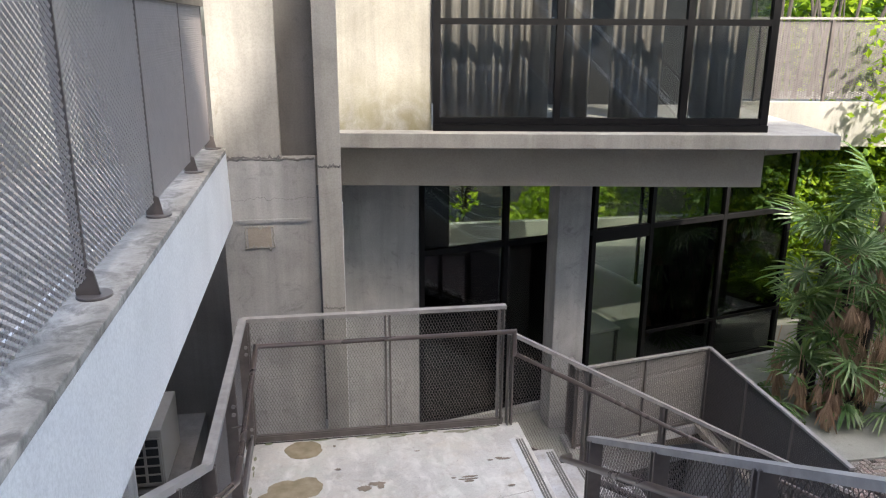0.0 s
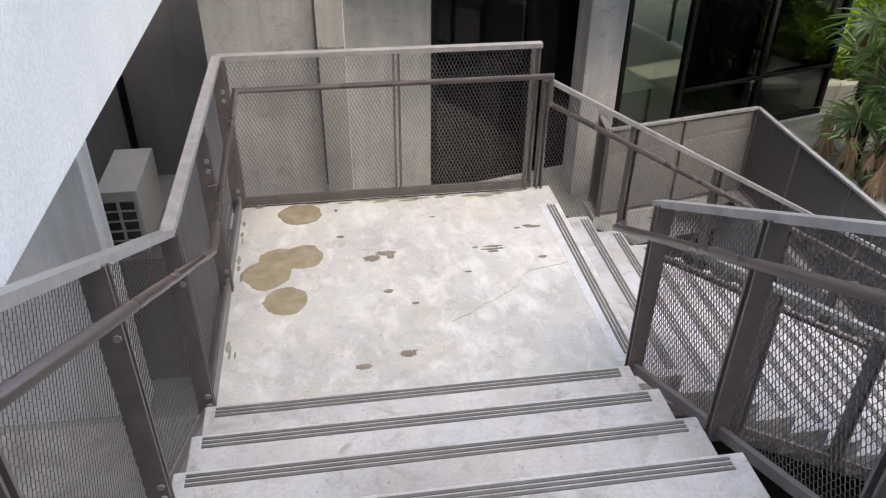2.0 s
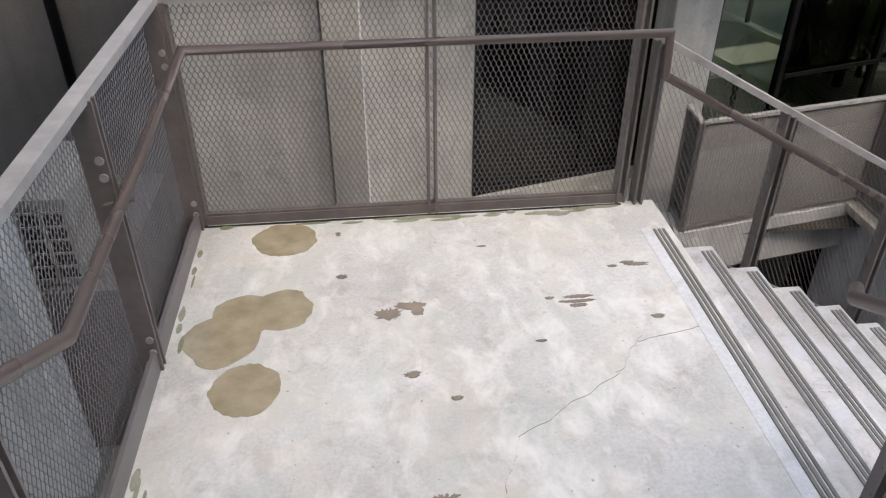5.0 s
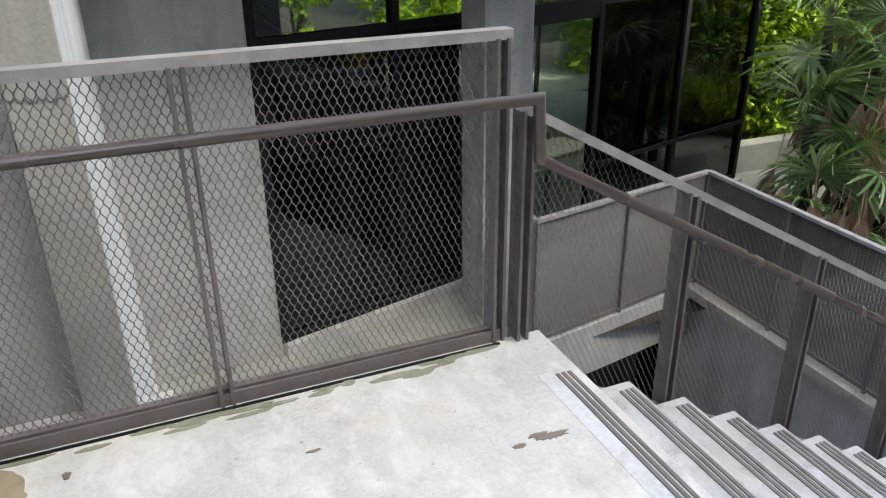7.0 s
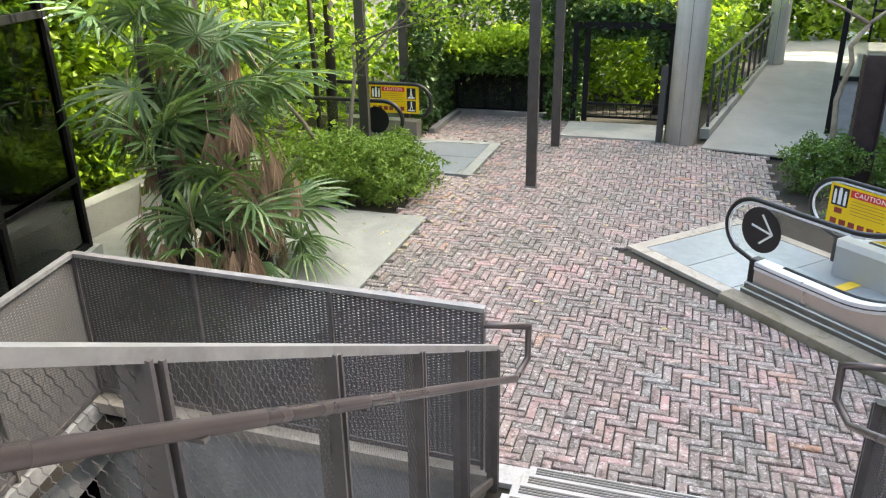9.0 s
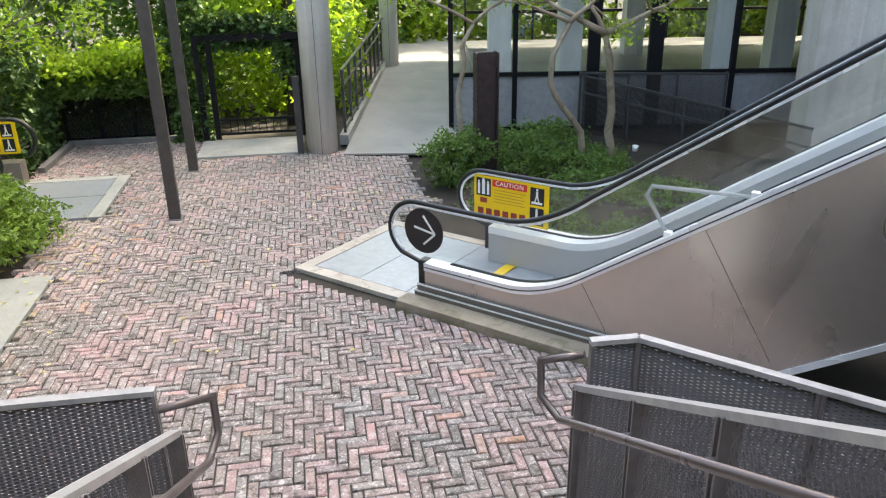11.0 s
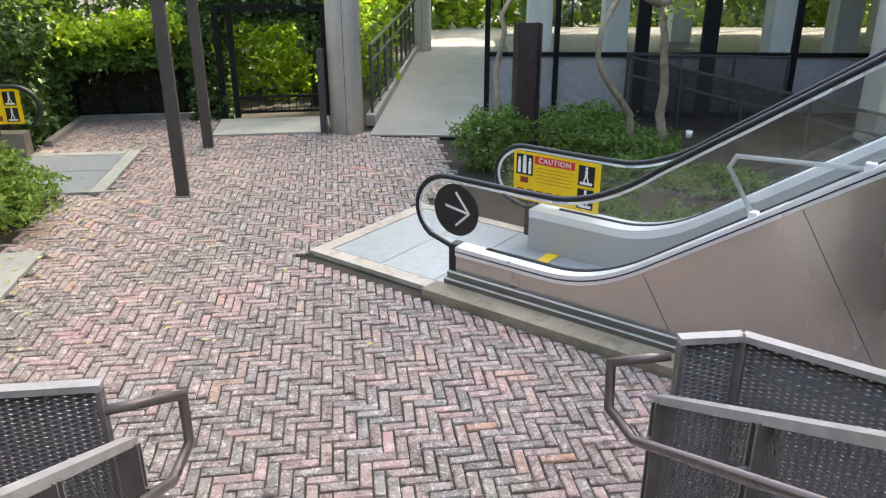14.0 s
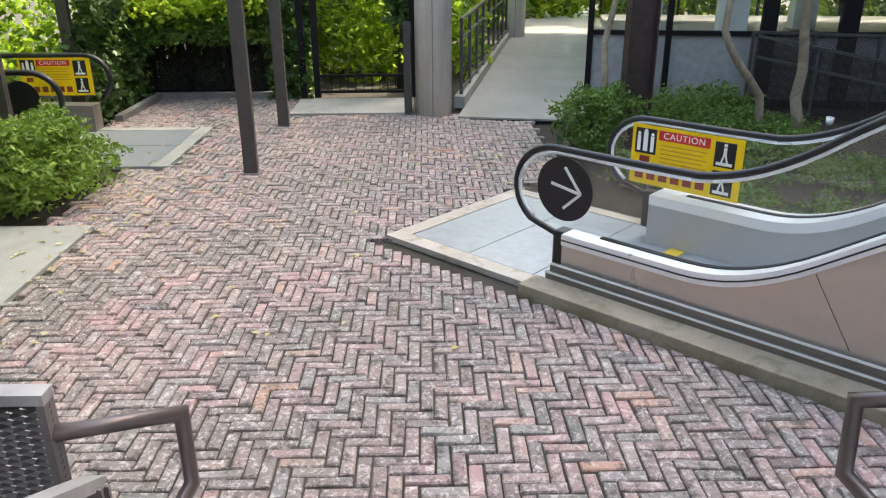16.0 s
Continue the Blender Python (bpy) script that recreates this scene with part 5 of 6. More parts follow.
# planted bed beside the escalator
for ci, (c, r, n) in enumerate((((12.95, 3.35, 0.42), (0.6, 0.6, 0.54), 4600), ((13.4, 2.1, 0.25), (0.9, 0.8, 0.42), 3800), ((14.2, 1.5, 0.25), (0.9, 0.9, 0.40), 3400), ((13.2, 1.1, 0.15), (0.9, 0.8, 0.28), 2600),
                              ((12.2, 1.6, 0.05), (1.0, 1.2, 0.2), 2600), ((14.4, 2.6, 0.25), (0.7, 0.6, 0.42), 2000), ((11.6, 0.6, 0.05), (1.0, 1.0, 0.16), 2000), ((10.75, 2.6, 0.05), (0.8, 0.7, 0.22), 1900), ((9.95, 1.8, 0.05), (0.9, 0.8, 0.22), 2000), ((9.0, 0.8, 0.05), (0.9, 0.9, 0.22), 1800), ((11.7, 3.0, 0.1), (0.7, 0.6, 0.26), 1700))):
    bed = thing("shrub", "dense low green shrub in the planted bed", "shrub", "bed shrubs", at=(c[0], c[1], 0))
    pts = [p - Vector((c[0], c[1], 0)) for p in blob_points(rng, c, r, n, 0.55) if p.z > 0.0 and p.x * EN.x + p.y * EN.y > 5.0]
    leaf_cloud("foliage", pts, 0.062, M["ivy"], bed, 31 + ci)
    for _ in range(3):
        a_ = rng.uniform(0, 6.28)
        bm = bmesh.new()
        tube(bm, [(0, 0, -0.04), (0.2 * math.cos(a_), 0.2 * math.sin(a_), c[2] + 0.1)], 0.012, 5)
        part("stem", bm, M["trunk_dark"], bed)


def crooked_tree(name, label, path, r0, limbs, leaf_n, seed):
    rng = random.Random(seed)
    t = thing(name, label, "tree", "trees in the bed")
    bm = bmesh.new()
    rad = [r0 * (1 - 0.35 * i / (len(path) - 1)) for i in range(len(path))]
    tube(bm, path, r0, 10, rad)
    tips = []
    for h, ln, r in limbs:
        branch(rng, bm, path[-1], h, ln, r, 2, tips)
    part("trunk", bm, M["bark_pale"], t)
    pts = []
    for p, d in tips:
        pts += blob_points(rng, p + d * 0.1, (0.38, 0.38, 0.22), leaf_n, 0.2)
    leaf_cloud("crown", pts, 0.07, M["canopy"], t, seed + 1)


crooked_tree("crooked_tree", "small crooked tree with knotted pale bark and sparse leaves", [(13.2, 0.77, -0.04), (13.2, 0.80, 0.3), (13.2, 0.87, 0.58), (13.21, 0.83, 0.9), (13.2, 0.86, 1.15), (13.2, 0.90, 1.45), (13.2, 0.91, 1.66), (13.2, 1.02, 2.09)], 0.072,
             (((0.1, 1.0, 0.35), 1.0, 0.06), ((0.1, -1.0, 0.25), 1.0, 0.055), ((0.5, 0.3, 0.8), 0.8, 0.045)), 34, 41)
crooked_tree("crooked_tree", "small leaning crooked tree with pale bark and sparse leaves", [(13.25, 1.30, -0.04), (13.22, 1.28, 0.35), (13.2, 1.32, 0.6), (13.2, 1.50, 0.84), (13.2, 1.62, 0.98), (13.2, 1.77, 1.2), (13.2, 1.85, 1.38), (13.2, 1.83, 1.79), (13.2, 1.58, 2.26)], 0.055,
             (((0.0, -0.8, 0.5), 0.9, 0.04), ((0.1, 0.9, 0.6), 0.8, 0.035)), 30, 43)
crooked_tree("crooked_tree", "slender young tree with pale bark and sparse leaves", [(13.3, 3.2, -0.04), (13.3, 3.22, 0.74), (13.3, 3.26, 1.24), (13.3, 3.15, 1.77), (13.3, 3.2, 1.98), (13.3, 3.02, 2.28)], 0.045,
             (((0.1, 0.9, 0.5), 0.9, 0.03), ((0.0, -0.8, 0.6), 0.9, 0.03)), 34, 45)

# garden spot lamp in the bed
gl_ = thing("garden_lamp", "small silver garden lamp on a dark spike", "lamp", at=(13.2, 0.40, -0.19))
bm = bmesh.new()
tube(bm, [(0, 0, 0.14), (0, 0, 0.42)], 0.012, 8)
part("spike", bm, M["rail_dark"], gl_)
bm = bmesh.new()
tube(bm, [(0, 0, 0.42), (-0.02, 0.0, 0.45), (-0.03, 0.0, 0.52)], 0.04, 12, [0.02, 0.045, 0.05])
part("head", bm, M["stainless"], gl_)


# fan palms
def fan_leaf_mesh(name, seed, radius, blades, spread, droop, mat):
    """A palmate leaf: a stalk along +x and narrow drooping blades from its end."""
    rng = random.Random(seed)
    vs, fs = [], []
    stalk = radius * 0.85
    w = 0.008
    vs += [(0, -w, 0), (0, w, 0), (0, 0, w * 1.5), (stalk, -w * 0.6, 0.02), (stalk, w * 0.6, 0.02), (stalk, 0, 0.02 + w)]
    fs += [(0, 1, 4, 3), (1, 2, 5, 4), (2, 0, 3, 5)]
    for k in range(blades):
        a = radians(spread * (k / (blades - 1) - 0.5) + rng.gauss(0, 3))
        ln = radius * rng.uniform(0.8, 1.1) * (0.75 + 0.25 * math.cos(a))
        d = Vector((math.cos(a), math.sin(a), 0))
        s = Vector((-math.sin(a), math.cos(a), 0))
        o = Vector((stalk, 0, 0.02))
        i = len(vs)
        ww = radius * 0.036
        for f, wf in ((0.06, 0.5), (0.5, 1.0), (0.85, 0.75), (1.0, 0.15)):
            c = o + d * ln * f + Vector((0, 0, -droop * ln * f * f + 0.06 * ln * f))
            vs += [tuple(c - s * ww * wf + Vector((0, 0, ww * 0.5 * wf))), tuple(c), tuple(c + s * ww * wf + Vector((0, 0, ww * 0.5 * wf)))]
        for r in range(3):
            for q in range(2):
                b0 = i + r * 3 + q
                fs.append((b0, b0 + 1, b0 + 4, b0 + 3))
    me = bpy.data.meshes.new(name)
    me.from_pydata(vs, [], fs)
    me.materials.append(mat)
    me.update()
    return me


FANS = [fan_leaf_mesh("palm_leaf", 50 + i, 0.50 + 0.04 * i, 16 + i, 230 + 14 * i, 0.42 + 0.14 * (i % 3), M["palm"]) for i in range(4)]
DEAD = [fan_leaf_mesh("dead_palm_leaf", 60 + i, 0.46, 15, 26 + 9 * i, 0.22, M["palm_dead"]) for i in range(3)]
rng = random.Random(77)


def fan_palm(x, y, h, lean, leaves, dead):
    t = thing("fan_palm", "shaggy fan palm with green leaves and hanging dead leaves", "palm", "fan palms", at=(x, y, 0))
    bm = bmesh.new()
    top = Vector((lean[0], lean[1], h))
    tube(bm, [Vector((0, 0, -0.05)), top * 0.35 + Vector((0.03, -0.02, 0)), top * 0.7, top], 0.06, 8, [0.08, 0.07, 0.075, 0.05])
    part("trunk", bm, M["trunk_dark"], t)
    for i in range(leaves):
        az = rng.uniform(0, 2 * math.pi)
        el = rng.uniform(-0.75, 1.0) if i > 5 else rng.uniform(0.5, 1.3)
        o = new("leaf", rng.choice(FANS))
        o.parent = t
        base = top * (rng.uniform(0.45, 1.0) if el < 0.35 else rng.uniform(0.9, 1.0))
        sc = rng.uniform(0.85, 1.25)
        o.matrix_local = Matrix.Translation(base) @ Euler((rng.gauss(0, 0.3), -el, az)).to_matrix().to_4x4() @ Matrix.Scale(sc, 4)
    for i in range(dead):
        az = rng.uniform(0, 2 * math.pi)
        o = new("dead_leaf", rng.choice(DEAD))
        o.parent = t
        if i % 3:
            az = radians(235) + rng.gauss(0, 0.6)
        out_ = Vector((math.cos(az), math.sin(az), 0)) * rng.uniform(0.18, 0.5)
        o.matrix_local = Matrix.Translation(top * rng.uniform(0.62, 0.98) + out_) @ Euler((rng.gauss(0, 0.2), rng.uniform(1.2, 1.6), az)).to_matrix().to_4x4() @ Matrix.Scale(rng.uniform(0.6, 1.05), 4)
        o["label"] = "dry brown hanging leaf"


for x, y, h, lean, lv, dd in ((7.9, 9.95, 2.35, (-0.05, -0.1), 17, 16), (8.15, 9.85, 1.75, (0.15, -0.1), 6, 34), (7.5, 10.05, 1.45, (-0.2, 0.0), 8, 8), (8.6, 10.5, 3.05, (0.2, 0.0), 15, 60),
                              (7.8, 9.7, 1.0, (-0.1, -0.1), 4, 20), (8.15, 9.6, 0.4, (0.1, 0.0), 13, 0), (7.45, 9.85, 0.5, (-0.15, -0.05), 9, 3), (8.35, 10.15, 1.15, (0.1, 0.0), 8, 4), (7.95, 10.5, 2.6, (0.0, 0.1), 14, 6)):
    fan_palm(x, y, h, lean, lv, dd)

# climbers on the back fence, the gate's beam and the kerb
cl = thing("climbers", "dense green climbing plants over the back fence", "climber")
crest = lambda y: 1.45 + 0.30 * noise.noise(Vector((y * 0.9, 2.0, 5.0)))
pts = []
for i in range(5200):      # the mound over the rail
    y = rng.uniform(7.75, 10.7)
    a_ = rng.uniform(0.3, 1.9)
    r_ = 0.55 + 0.30 * noise.noise(Vector((y * 1.6, a_ * 1.5, 3))) + rng.gauss(0, 0.06)
    pts.append((16.95 - math.cos(a_) * r_, y, 0.75 + (crest(y) - 0.75) * max(-0.2, math.sin(a_)) + 0.25 * (r_ - 0.55) + rng.gauss(0, 0.04)))
for i in range(5200):      # foliage rising behind it
    y, z = rng.uniform(7.5, 11.0), rng.uniform(1.1, 3.6)
    pts.append((17.2 + 0.5 * noise.noise(Vector((y * 1.1, z * 1.1, 9))) + rng.gauss(0, 0.08) + 0.15 * z, y, z))
leaf_cloud("foliage", pts, 0.11, M["ivy"], cl, 81, 0.75)
# inner, corner and hanging leaves take the copy darkened for shade
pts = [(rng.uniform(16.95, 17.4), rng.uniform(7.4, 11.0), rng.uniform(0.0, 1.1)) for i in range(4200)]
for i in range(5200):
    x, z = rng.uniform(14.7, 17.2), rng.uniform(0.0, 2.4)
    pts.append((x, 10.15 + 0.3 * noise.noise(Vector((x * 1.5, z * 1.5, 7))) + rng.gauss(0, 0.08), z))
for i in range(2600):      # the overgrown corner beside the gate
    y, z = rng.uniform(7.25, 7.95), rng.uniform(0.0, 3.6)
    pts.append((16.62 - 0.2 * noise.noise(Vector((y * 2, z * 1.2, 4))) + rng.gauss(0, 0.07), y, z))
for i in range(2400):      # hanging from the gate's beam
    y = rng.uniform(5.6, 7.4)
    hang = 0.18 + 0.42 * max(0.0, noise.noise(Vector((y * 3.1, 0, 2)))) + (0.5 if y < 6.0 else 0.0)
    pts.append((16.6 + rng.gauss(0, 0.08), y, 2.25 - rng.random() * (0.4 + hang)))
leaf_cloud("inner_foliage", pts, 0.12, M["ivy_shaded"], cl, 83, 0.75, label="dark shaded leaves")
# shoots along the crest, in the leaf colour brightened for sun
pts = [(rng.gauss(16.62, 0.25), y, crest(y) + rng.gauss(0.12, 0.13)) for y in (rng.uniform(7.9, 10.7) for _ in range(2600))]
leaf_cloud("shoot_growth", pts, 0.11, M["canopy"], cl, 82, 0.75, label="bright yellow-green shoots in the sunlit leaf colour")

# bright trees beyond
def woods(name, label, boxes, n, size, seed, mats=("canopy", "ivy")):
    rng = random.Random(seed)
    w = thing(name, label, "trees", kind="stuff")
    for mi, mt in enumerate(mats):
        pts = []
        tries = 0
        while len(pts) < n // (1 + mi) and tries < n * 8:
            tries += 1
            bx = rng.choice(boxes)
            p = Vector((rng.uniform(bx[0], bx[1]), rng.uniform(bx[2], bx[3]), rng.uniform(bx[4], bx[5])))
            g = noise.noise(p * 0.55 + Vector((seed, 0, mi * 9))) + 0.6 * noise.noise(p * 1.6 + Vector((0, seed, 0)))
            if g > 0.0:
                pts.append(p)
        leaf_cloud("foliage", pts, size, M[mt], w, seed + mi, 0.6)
    bm = bmesh.new()
    for bx in boxes:
        for _ in range(5):
            x, y = rng.uniform(bx[0], bx[1]), rng.uniform(bx[2], bx[3])
            r = rng.uniform(0.04, 0.11)
            tube(bm, [(x, y, -0.05), (x + rng.gauss(0, 0.2), y + rng.gauss(0, 0.2), 2.5), (x + rng.gauss(0, 0.5), y + rng.gauss(0, 0.5), 6.5)], r, 7, [r, r * 0.8, r * 0.3])
    part("trunks", bm, M["trunk_dark"], w)


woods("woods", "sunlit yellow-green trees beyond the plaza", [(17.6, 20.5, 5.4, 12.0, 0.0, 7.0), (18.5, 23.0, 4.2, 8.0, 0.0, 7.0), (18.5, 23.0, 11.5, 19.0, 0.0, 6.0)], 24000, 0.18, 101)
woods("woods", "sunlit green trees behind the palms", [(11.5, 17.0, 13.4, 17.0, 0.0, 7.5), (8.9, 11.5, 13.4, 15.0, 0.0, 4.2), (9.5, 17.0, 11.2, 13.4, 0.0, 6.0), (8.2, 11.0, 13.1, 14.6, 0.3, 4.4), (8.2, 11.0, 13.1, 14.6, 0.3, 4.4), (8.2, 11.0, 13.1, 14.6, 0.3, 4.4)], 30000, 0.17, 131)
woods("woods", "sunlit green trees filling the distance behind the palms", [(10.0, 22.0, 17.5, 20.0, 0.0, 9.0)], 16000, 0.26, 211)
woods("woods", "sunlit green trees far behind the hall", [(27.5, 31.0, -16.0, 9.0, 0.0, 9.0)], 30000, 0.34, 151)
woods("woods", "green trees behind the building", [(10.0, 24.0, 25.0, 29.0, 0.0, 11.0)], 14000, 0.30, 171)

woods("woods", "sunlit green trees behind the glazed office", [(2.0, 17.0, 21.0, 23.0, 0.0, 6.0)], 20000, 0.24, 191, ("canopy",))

# ---- small things ----
ac = thing("air_conditioner_unit", "cream outdoor air conditioner unit with a white grille", "air conditioner", at=(-1.80, 7.4, 1.43))
solid("body", -0.17, 0.17, -0.42, 0.42, 0.02, 0.64, M["ac"], ac, bevel=0.012)
solid("grille_recess", -0.145, 0.145, -0.424, -0.415, 0.06, 0.56, M["rubber"], ac)
for i in range(6):
    solid("grille_bar", -0.145, 0.145, -0.434, -0.424, 0.055 + i * 0.098, 0.070 + i * 0.098, M["ac"], ac)
for x in (-0.145, 0.0, 0.145):
    solid("grille_upright", x - 0.012, x + 0.012, -0.437, -0.424, 0.055, 0.56, M["ac"], ac)
for y in (-0.3, 0.3):
    solid("foot", -0.15, 0.15, y - 0.03, y + 0.03, 0.0, 0.02, M["steel"], ac)
tagged(solid("plinth", -2.15, -1.45, 6.9, 8.5, 0.02, 1.43, M["concrete_dark"]), "dark concrete plinth under the air conditioner", "plinth", kind="structure")
# pale wall, lightened further in colour for the light falling on it
tagged(solid("wall_west", -8.2, -1.84, 6.45, 6.75, -0.04, 4.25, M["concrete_lit"], bevel=0.012), "pale grey streaked concrete wall under the walkway", "wall", kind="structure")
bm = bmesh.new()
tube(bm, [(-1.95, 8.44, 1.43), (-1.95, 8.44, 4.24)], 0.04, 10)
tagged(part("drain_pipe", bm, M["black"]), "black drain pipe on the dark back wall", "pipe")


def flat_patch(name, label, cat, centre, radii, z, mat, seed, lobes=((0, 0, 1.0),), group="", rough_=0.07):
    """A thin stain with a smooth uneven outline, made of one or more lobes."""
    rng = random.Random(seed)
    bm = bmesh.new()
    off = rng.uniform(0, 99)
    n = 48
    ring = []
    for k in range(n):
        a = 2 * math.pi * k / n
        d = Vector((math.cos(a), math.sin(a)))
        far_r = 0.0
        for lx, ly, lr in lobes:
            # distance to the lobe's edge along d from the centre
            b_ = d.x * lx + d.y * ly
            c_ = lx * lx + ly * ly - lr * lr
            q = b_ * b_ - c_
            if q > 0:
                far_r = max(far_r, b_ + math.sqrt(q))
        far_r *= 1 + 0.12 * noise.noise(Vector((d.x * 2 + off, d.y * 2, 0))) + rough_ * noise.noise(Vector((d.x * 6 + off, d.y * 6, 4)))
        ring.append(bm.verts.new((centre[0] + d.x * far_r * radii[0], centre[1] + d.y * far_r * radii[1], z)))
    bm.faces.new(ring)
    r = bmesh.ops.extrude_face_region(bm, geom=bm.faces[:])
    for v in r["geom"]:
        if isinstance(v, bmesh.types.BMVert):
            v.co.z -= 0.0025
    return tagged(part(name, bm, mat), label, cat, group, "structure")


zp = LAND + 0.0022
flat_patch("puddle_stain", "brown puddle stain on the pale landing", "stain", (-0.24, 6.12), (0.165, 0.15), zp, M["water"], 1, group="puddle stains")
flat_patch("puddle_stain", "brown two-lobed puddle stain on the pale landing", "stain", (-0.34, 5.46), (0.165, 0.16), zp, M["water"], 2, ((-0.72, -0.62, 1.0), (0.72, 0.45, 0.88), (-0.25, 0.3, 0.9), (-0.8, -1.1, 0.7)), group="puddle stains")
flat_patch("puddle_stain", "brown puddle stain on the pale landing", "stain", (-0.325, 5.035), (0.14, 0.15), zp, M["water"], 3, group="puddle stains")
for i, (x, y, a, b2) in enumerate(((0.26, 5.45, 0.05, 0.04), (0.36, 5.50, 0.06, 0.028), (0.39, 5.46, 0.025, 0.03), (1.13, 5.49, 0.06, 0.012), (1.12, 5.455, 0.065, 0.011), (1.12, 5.425, 0.035, 0.012), (1.0, 5.49, 0.018, 0.01),
                                   (1.48, 5.715, 0.05, 0.014), (1.44, 5.735, 0.03, 0.01), (1.36, 5.71, 0.02, 0.01), (0.5, 4.9, 0.02, 0.012), (0.34, 5.05, 0.025, 0.02), (0.13, 4.34, 0.04, 0.02), (0.40, 4.42, 0.045, 0.03),
                                   (1.45, 5.31, 0.025, 0.014), (0.05, 5.76, 0.022, 0.016), (0.03, 6.14, 0.01, 0.018), (0.75, 5.95, 0.02, 0.006), (0.9, 5.2, 0.02, 0.008))):
    flat_patch("dirt_mark", "small brown dirt mark on the landing", "dirt mark", (x, y), (a, b2), LAND + 0.0019 + 0.0001 * i, M["dirt"], 10 + i, ((0, 0, 1.0), (0.5, 0.3, 0.6), (-0.6, 0.2, 0.5)), group="dirt marks", rough_=0.6)
rng = random.Random(5)
crack = thing("crack", "thin dark crack running across the pale landing", "crack", kind="structure")
for ca, cb, n_, half in (((0.60, 4.42), (0.71, 4.68), 14, 0.0012), ((0.71, 4.68), (1.16, 4.965), 40, 0.0022), ((1.16, 4.965), (1.34, 5.20), 16, 0.0015), ((1.30, 5.15), (1.60, 5.22), 22, 0.0018)):
    ring = []
    for sg in (1, -1):
        for i in range(n_ + 1)[::sg]:
            f = i / n_
            w_ = half * (0.15 + 0.75 * rng.random()) * sg
            jx, jy = 0.02 * noise.noise(Vector((f * 5 + ca[0] * 9, 0, 1))), 0.02 * noise.noise(Vector((f * 5 + ca[1] * 9, 0, 6)))
            ring.append((ca[0] + (cb[0] - ca[0]) * f + jx, ca[1] + (cb[1] - ca[1]) * f + jy + w_))
    bm = bmesh.new()
    prism(bm, ring, 0.002, lambda u, v, w: Vector((u, v, LAND + 0.0004 + w)))
    part("crack_line", bm, M["dirt"], crack)
# pale strip beside the landing's nosing
tagged(solid("joint_strip", 1.605, 1.665, YS, YN - 0.03, LAND - 0.01, LAND + 0.0015, M["landing_strip"]), "pale worn repair strip along the landing edge", "strip", kind="structure")
# dark edge angle round the landing
ea = thing("landing_edge_angle", "dark steel edge angle around the landing", "edge angle", kind="structure")
solid("angle", XL - 0.03, 1.60, YB + 0.005, YB + 0.015, LAND - 0.02, LAND + 0.05, M["steel"], ea)
solid("kick_plate", XL - 0.004, XL + 0.01, 4.04, YB - 0.02, LAND - 0.02, LAND + 0.11, M["mesh"], ea, "grey flat kick plate")

# moss and dirt along the landing's back edge
rng = random.Random(15)
tagged(solid("edge_gap", XL + 0.02, 1.58, YB - 0.022, YB - 0.004, LAND - 0.01, LAND + 0.0016, M["black"]), "dark dirty gap along the landing edge", "gap", kind="structure")
for i in range(26):
    x = rng.uniform(XL + 0.1, 1.5)
    flat_patch("moss_patch", "thin green-brown moss along the landing edge", "moss", (x, YB - 0.03 - rng.random() ** 2 * 0.05), (rng.uniform(0.02, 0.09), rng.uniform(0.006, 0.018)), LAND + 0.002 + 0.00006 * i, M["moss"], 200 + i, ((0, 0, 1.0), (0.7, 0.3, 0.5), (-0.6, -0.2, 0.6)), group="edge moss")
for i in range(10):
    flat_patch("moss_patch", "thin green-brown moss along the landing edge", "moss", (XL + 0.03 + rng.random() ** 2 * 0.06, rng.uniform(4.3, 6.2)), (rng.uniform(0.005, 0.016), rng.uniform(0.02, 0.06)), LAND + 0.002 + 0.00006 * i, M["moss"], 240 + i, group="edge moss")

# fallen leaves on the bricks
rng = random.Random(9)
vs, fs = [], []
lv = thing("fallen_leaves", "scattered yellow and dry leaves on the bricks", "leaves", kind="stuff")
pts = []
for i in range(230):
    q = rng.random()
    if q < 0.55:
        p = (rng.gauss(11.0, 0.9), rng.gauss(8.3, 0.5))
    elif q < 0.8:
        p = (rng.uniform(8.0, 15.0), rng.uniform(5.0, 9.0))
    else:
        p = (rng.gauss(12.4, 0.5), rng.gauss(4.6, 0.5))
    pts.append((p[0], p[1], 0.012))
for p in pts:
    a = rng.uniform(0, 6.28)
    ln = rng.uniform(0.035, 0.085)
    d, s = Vector((math.cos(a), math.sin(a), 0)), Vector((-math.sin(a), math.cos(a), 0))
    p = Vector(p)
    i = len(vs)
    vs += [p, p + d * ln * 0.5 + s * ln * 0.28 + Vector((0, 0, 0.012)), p + d * ln + Vector((0, 0, 0.004)), p + d * ln * 0.5 - s * ln * 0.28 + Vector((0, 0, 0.012))]
    fs += [(i, i + 1, i + 2), (i, i + 2, i + 3)]
raw("leaves", vs, fs, M["fallen"], lv)

# chairs and a table dimly seen in the room behind the glass
tb = thing("office_table", "pale office table behind the dark glass", "table")
solid("tabletop", 3.15, 3.95, 0.5, 1.9, 0.83, 0.87, M["white"], tb, m=FM)
for u in (3.2, 3.9):
    for w in (0.55, 1.85):
        solid("leg", u - 0.025, u + 0.025, w - 0.025, w + 0.025, 0.12, 0.83, M["rail_dark"], tb, m=FM)

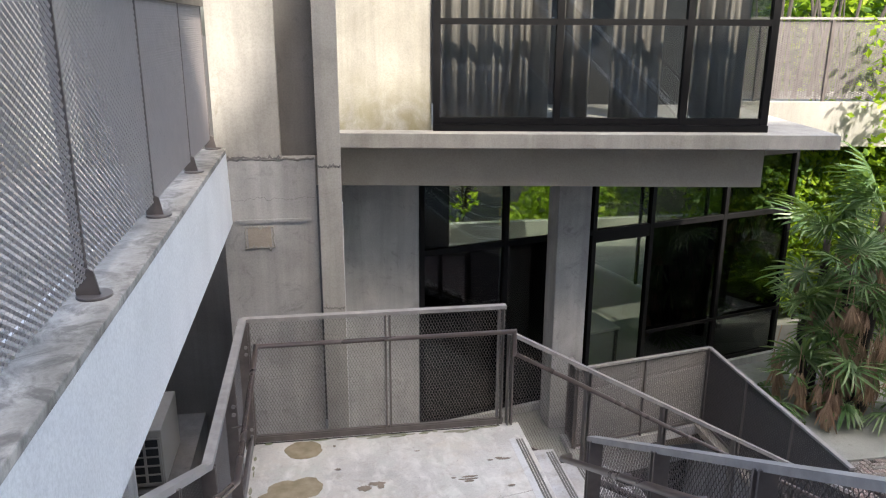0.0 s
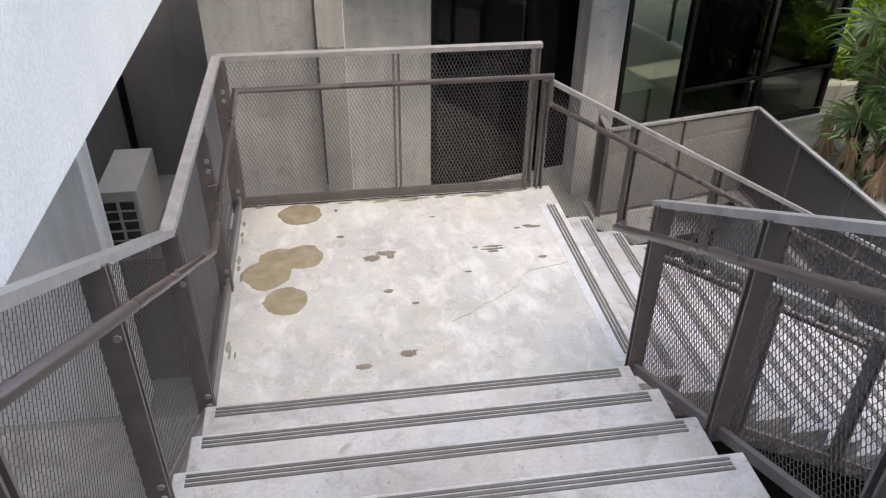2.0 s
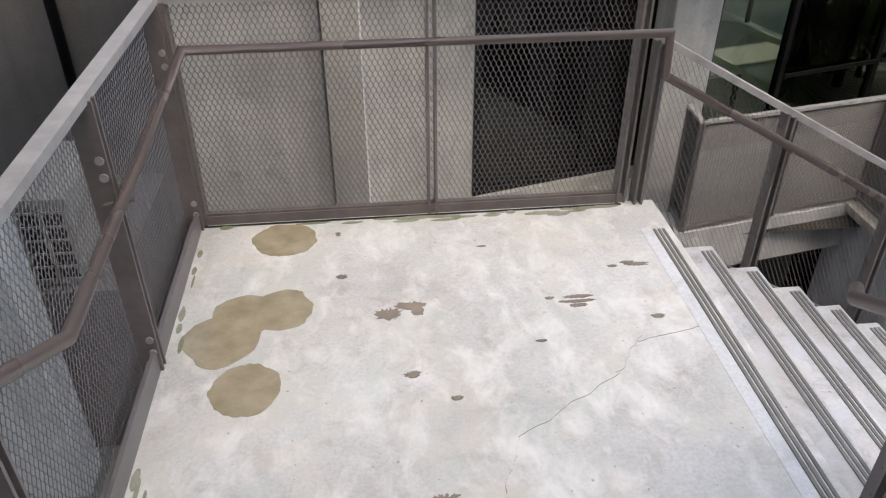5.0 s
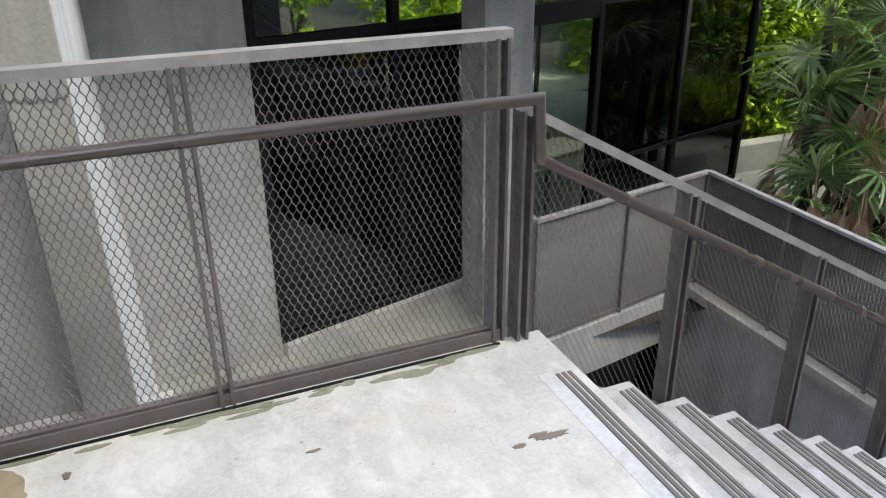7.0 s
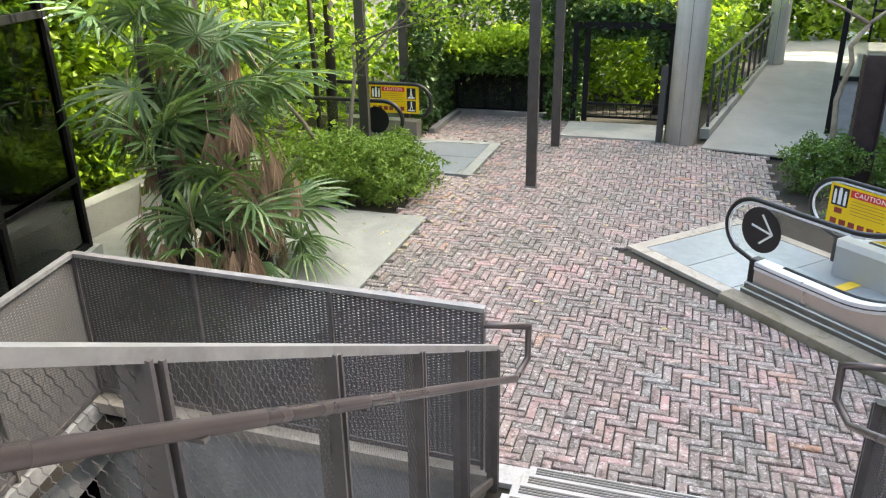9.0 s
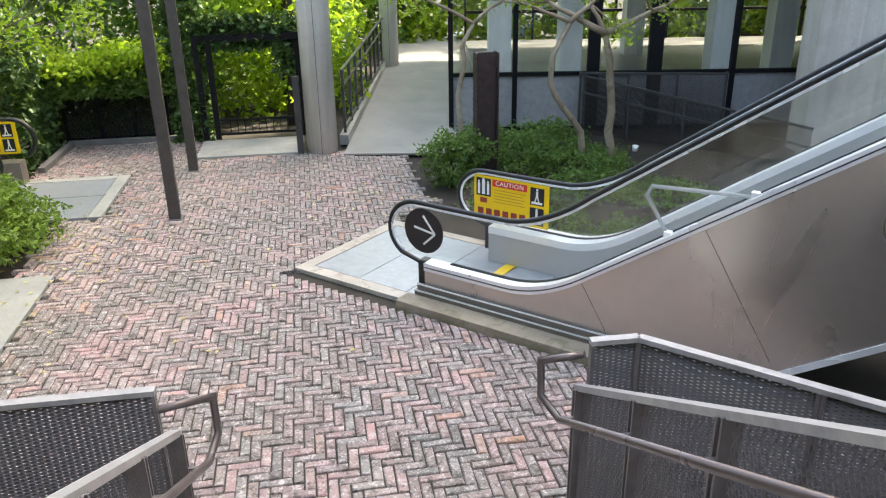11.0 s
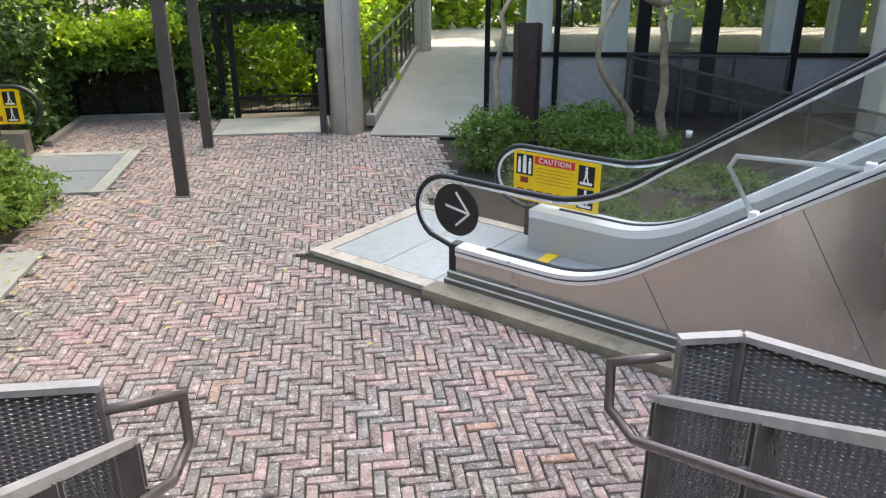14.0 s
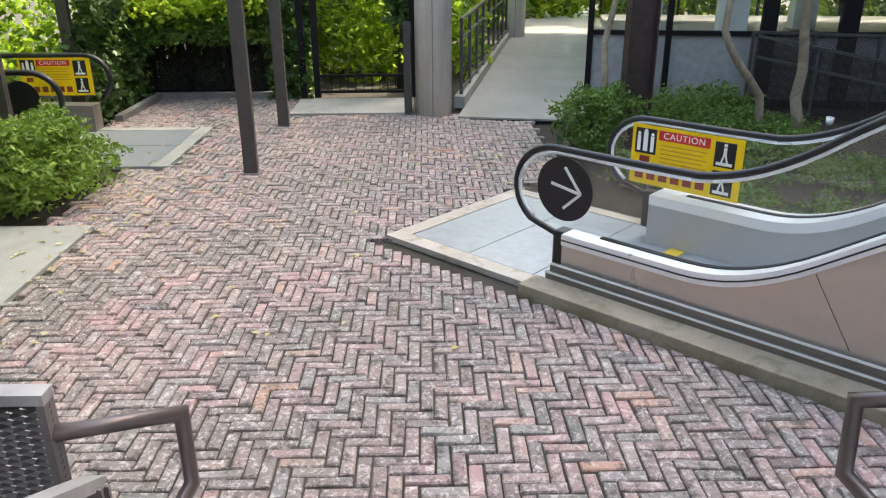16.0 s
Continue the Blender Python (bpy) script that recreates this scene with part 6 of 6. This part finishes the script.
# clear guards on the escalator flank
for s in (-7.05, -5.4):
    g = thing("anti_climb_guard", "clear acrylic guard bracket on the escalator flank", "guard", "escalator guards")
    zb = deck_z(s)
    bm = bmesh.new()
    tube(bm, [esc(s, N0 - 0.07, zb + 0.03), esc(s - 0.20, N0 - 0.07, zb + 0.34), esc(s - 0.16, N0 - 0.07, zb + 0.42), esc(s + 0.62, N0 - 0.07, zb + 0.46)], 0.016, 8)
    part("bent_bar", bm, M["acrylic"], g)
    for ds_ in (0.0, 0.62):
        ebox("clamp", s + ds_ - 0.03, s + ds_ + 0.03, N0 - 0.10, N0 - 0.04, deck_z(s + ds_) + 0.01, deck_z(s + ds_) + 0.07, M["stainless"], g, "small steel clamp", 0.006)
# seams in the cladding
for s in (-7.75, -6.75, -5.0, -3.2):
    bm = bmesh.new()
    drop_ = min(deck_z(s) - 0.28, 0.98)
    a, b2 = esc(s, N0 - 0.1105, deck_z(s) - 0.06), esc(s + 0.62 * drop_, N0 - 0.1105, deck_z(s) - 0.06 - drop_)
    bar(bm, a, b2, 0.003, 0.004, side=tuple(EN))
    part("panel_seam", bm, M["rubber"], escal)
# lower lip of the cladding
bm = bmesh.new()
bar(bm, esc(-6.2, N0 - 0.095, 0.165), esc(SE, N0 - 0.095, 0.165 + 0.68 * (SE + 6.2)), 0.06, 0.05)
part("truss_lip", bm, M["stainless"], escal)
bm = bmesh.new()
prism(bm, [(-6.2, 0.17), (SE, 0.17 + 0.68 * (SE + 6.2)), (SE, 0.4 + 0.68 * (SE + 6.2)), (-6.2, 0.4)], N1 - N0 + 0.2, lambda u, v, w: esc(u, (N0 + N1) / 2 + w, v))
part("truss_soffit", bm, M["cladding"], escal)

# ---- brick paving in herringbone ----
def on_plaza(x, y):
    if not (5.70 < x < 16.9 and -2.5 < y < 10.0):
        return False
    if y > 8.45 and x < 10.45:
        return False
    if 10.2 < x < 12.35 and y > 8.9:
        return False
    if x > 15.2 and y < 7.45:
        return False
    if 12.35 < x < 14.5 and 8.36 < y:
        return False
    s, n = x * EA.x + y * EA.y, x * EN.x + y * EN.y
    if n > 3.03 and s > S0:
        return False
    if n > 5.0 and s > -10.6 or x > 12.3 and y < 3.95:
        return False
    if y < 4.0 and (x - 5.47) * 0.70 - (y - 3.78) * 0.71 < 0.08:
        return False
    return True


def brick_mesh(name, lx, ly, seed):
    rng = random.Random(seed)
    bm = bmesh.new()
    h, c = 0.05, 0.007
    ring = []
    for z, o in ((-h, 0.0), (-c, 0.0), (0.0, c)):
        ring.append([bm.verts.new((sx * (lx / 2 - o) + rng.uniform(-0.004, 0.004), sy * (ly / 2 - o) + rng.uniform(-0.003, 0.003), z + (rng.uniform(-0.002, 0.002) if o else 0)))
                     for sx, sy in ((-1, -1), (1, -1), (1, 1), (-1, 1))])
    for a, b2 in zip(ring, ring[1:]):
        for i in range(4):
            bm.faces.new((a[i], a[(i + 1) % 4], b2[(i + 1) % 4], b2[i]))
    bm.faces.new(ring[-1])
    me = bpy.data.meshes.new(name)
    bm.to_mesh(me)
    bm.free()
    me.materials.append(M["brick"])
    return me


BW = 0.0773
flat = [brick_mesh("brick", 3 * BW - 0.011, BW - 0.011, 10 + i) for i in range(8)]
rng = random.Random(7)
pav = thing("pavement", "worn red-brown herringbone brick pavement with mossy joints", "pavement", kind="structure")
far_v, far_f = [], []
count = 0
for i in range(-4, 150):
    for j in range(-36, 132):
        k = (i - j) % 6
        if k == 0:
            x, y, turn = 5.7 + (i + 1.5) * BW, (j + 0.5) * BW, 0
        elif k == 5:
            x, y, turn = 5.7 + (i + 0.5) * BW, (j + 1.5) * BW, 1
        else:
            continue
        if not on_plaza(x, y):
            continue
        m = Matrix.Translation((x, y, rng.uniform(-0.007, 0.005))) @ Euler((rng.gauss(0, 0.018), rng.gauss(0, 0.018), turn * math.pi / 2 + rng.gauss(0, 0.012))).to_matrix().to_4x4()
        me = rng.choice(flat)
        if 5.7 < x < 7.9 and 4.3 < y < 6.7 and count < 300:
            o = new("brick", me)
            o.matrix_world = m
            o.parent = pav
            count += 1
        else:
            base = len(far_v)
            far_v += [m @ v.co for v in me.vertices]
            far_f += [tuple(base + a for a in p.vertices) for p in me.polygons]
tagged(raw("brick_field", far_v, far_f, M["brick"], pav), kind="stuff")

# sand and moss in the joints
bm = bmesh.new()
c_ = 0.2
for i in range(28, 85):
    for j in range(-13, 51):
        if all(on_plaza(i * c_ + a * c_, j * c_ + b2 * c_) for a in (0, 1) for b2 in (0, 1)):
            bm.faces.new([bm.verts.new((i * c_ + a * c_, j * c_ + b2 * c_, -0.016)) for a, b2 in ((0, 0), (1, 0), (1, 1), (0, 1))])
bmesh.ops.remove_doubles(bm, verts=bm.verts, dist=1e-4)
part("joint_sand", bm, M["sand"], pav, "dark sand and moss in the joints")
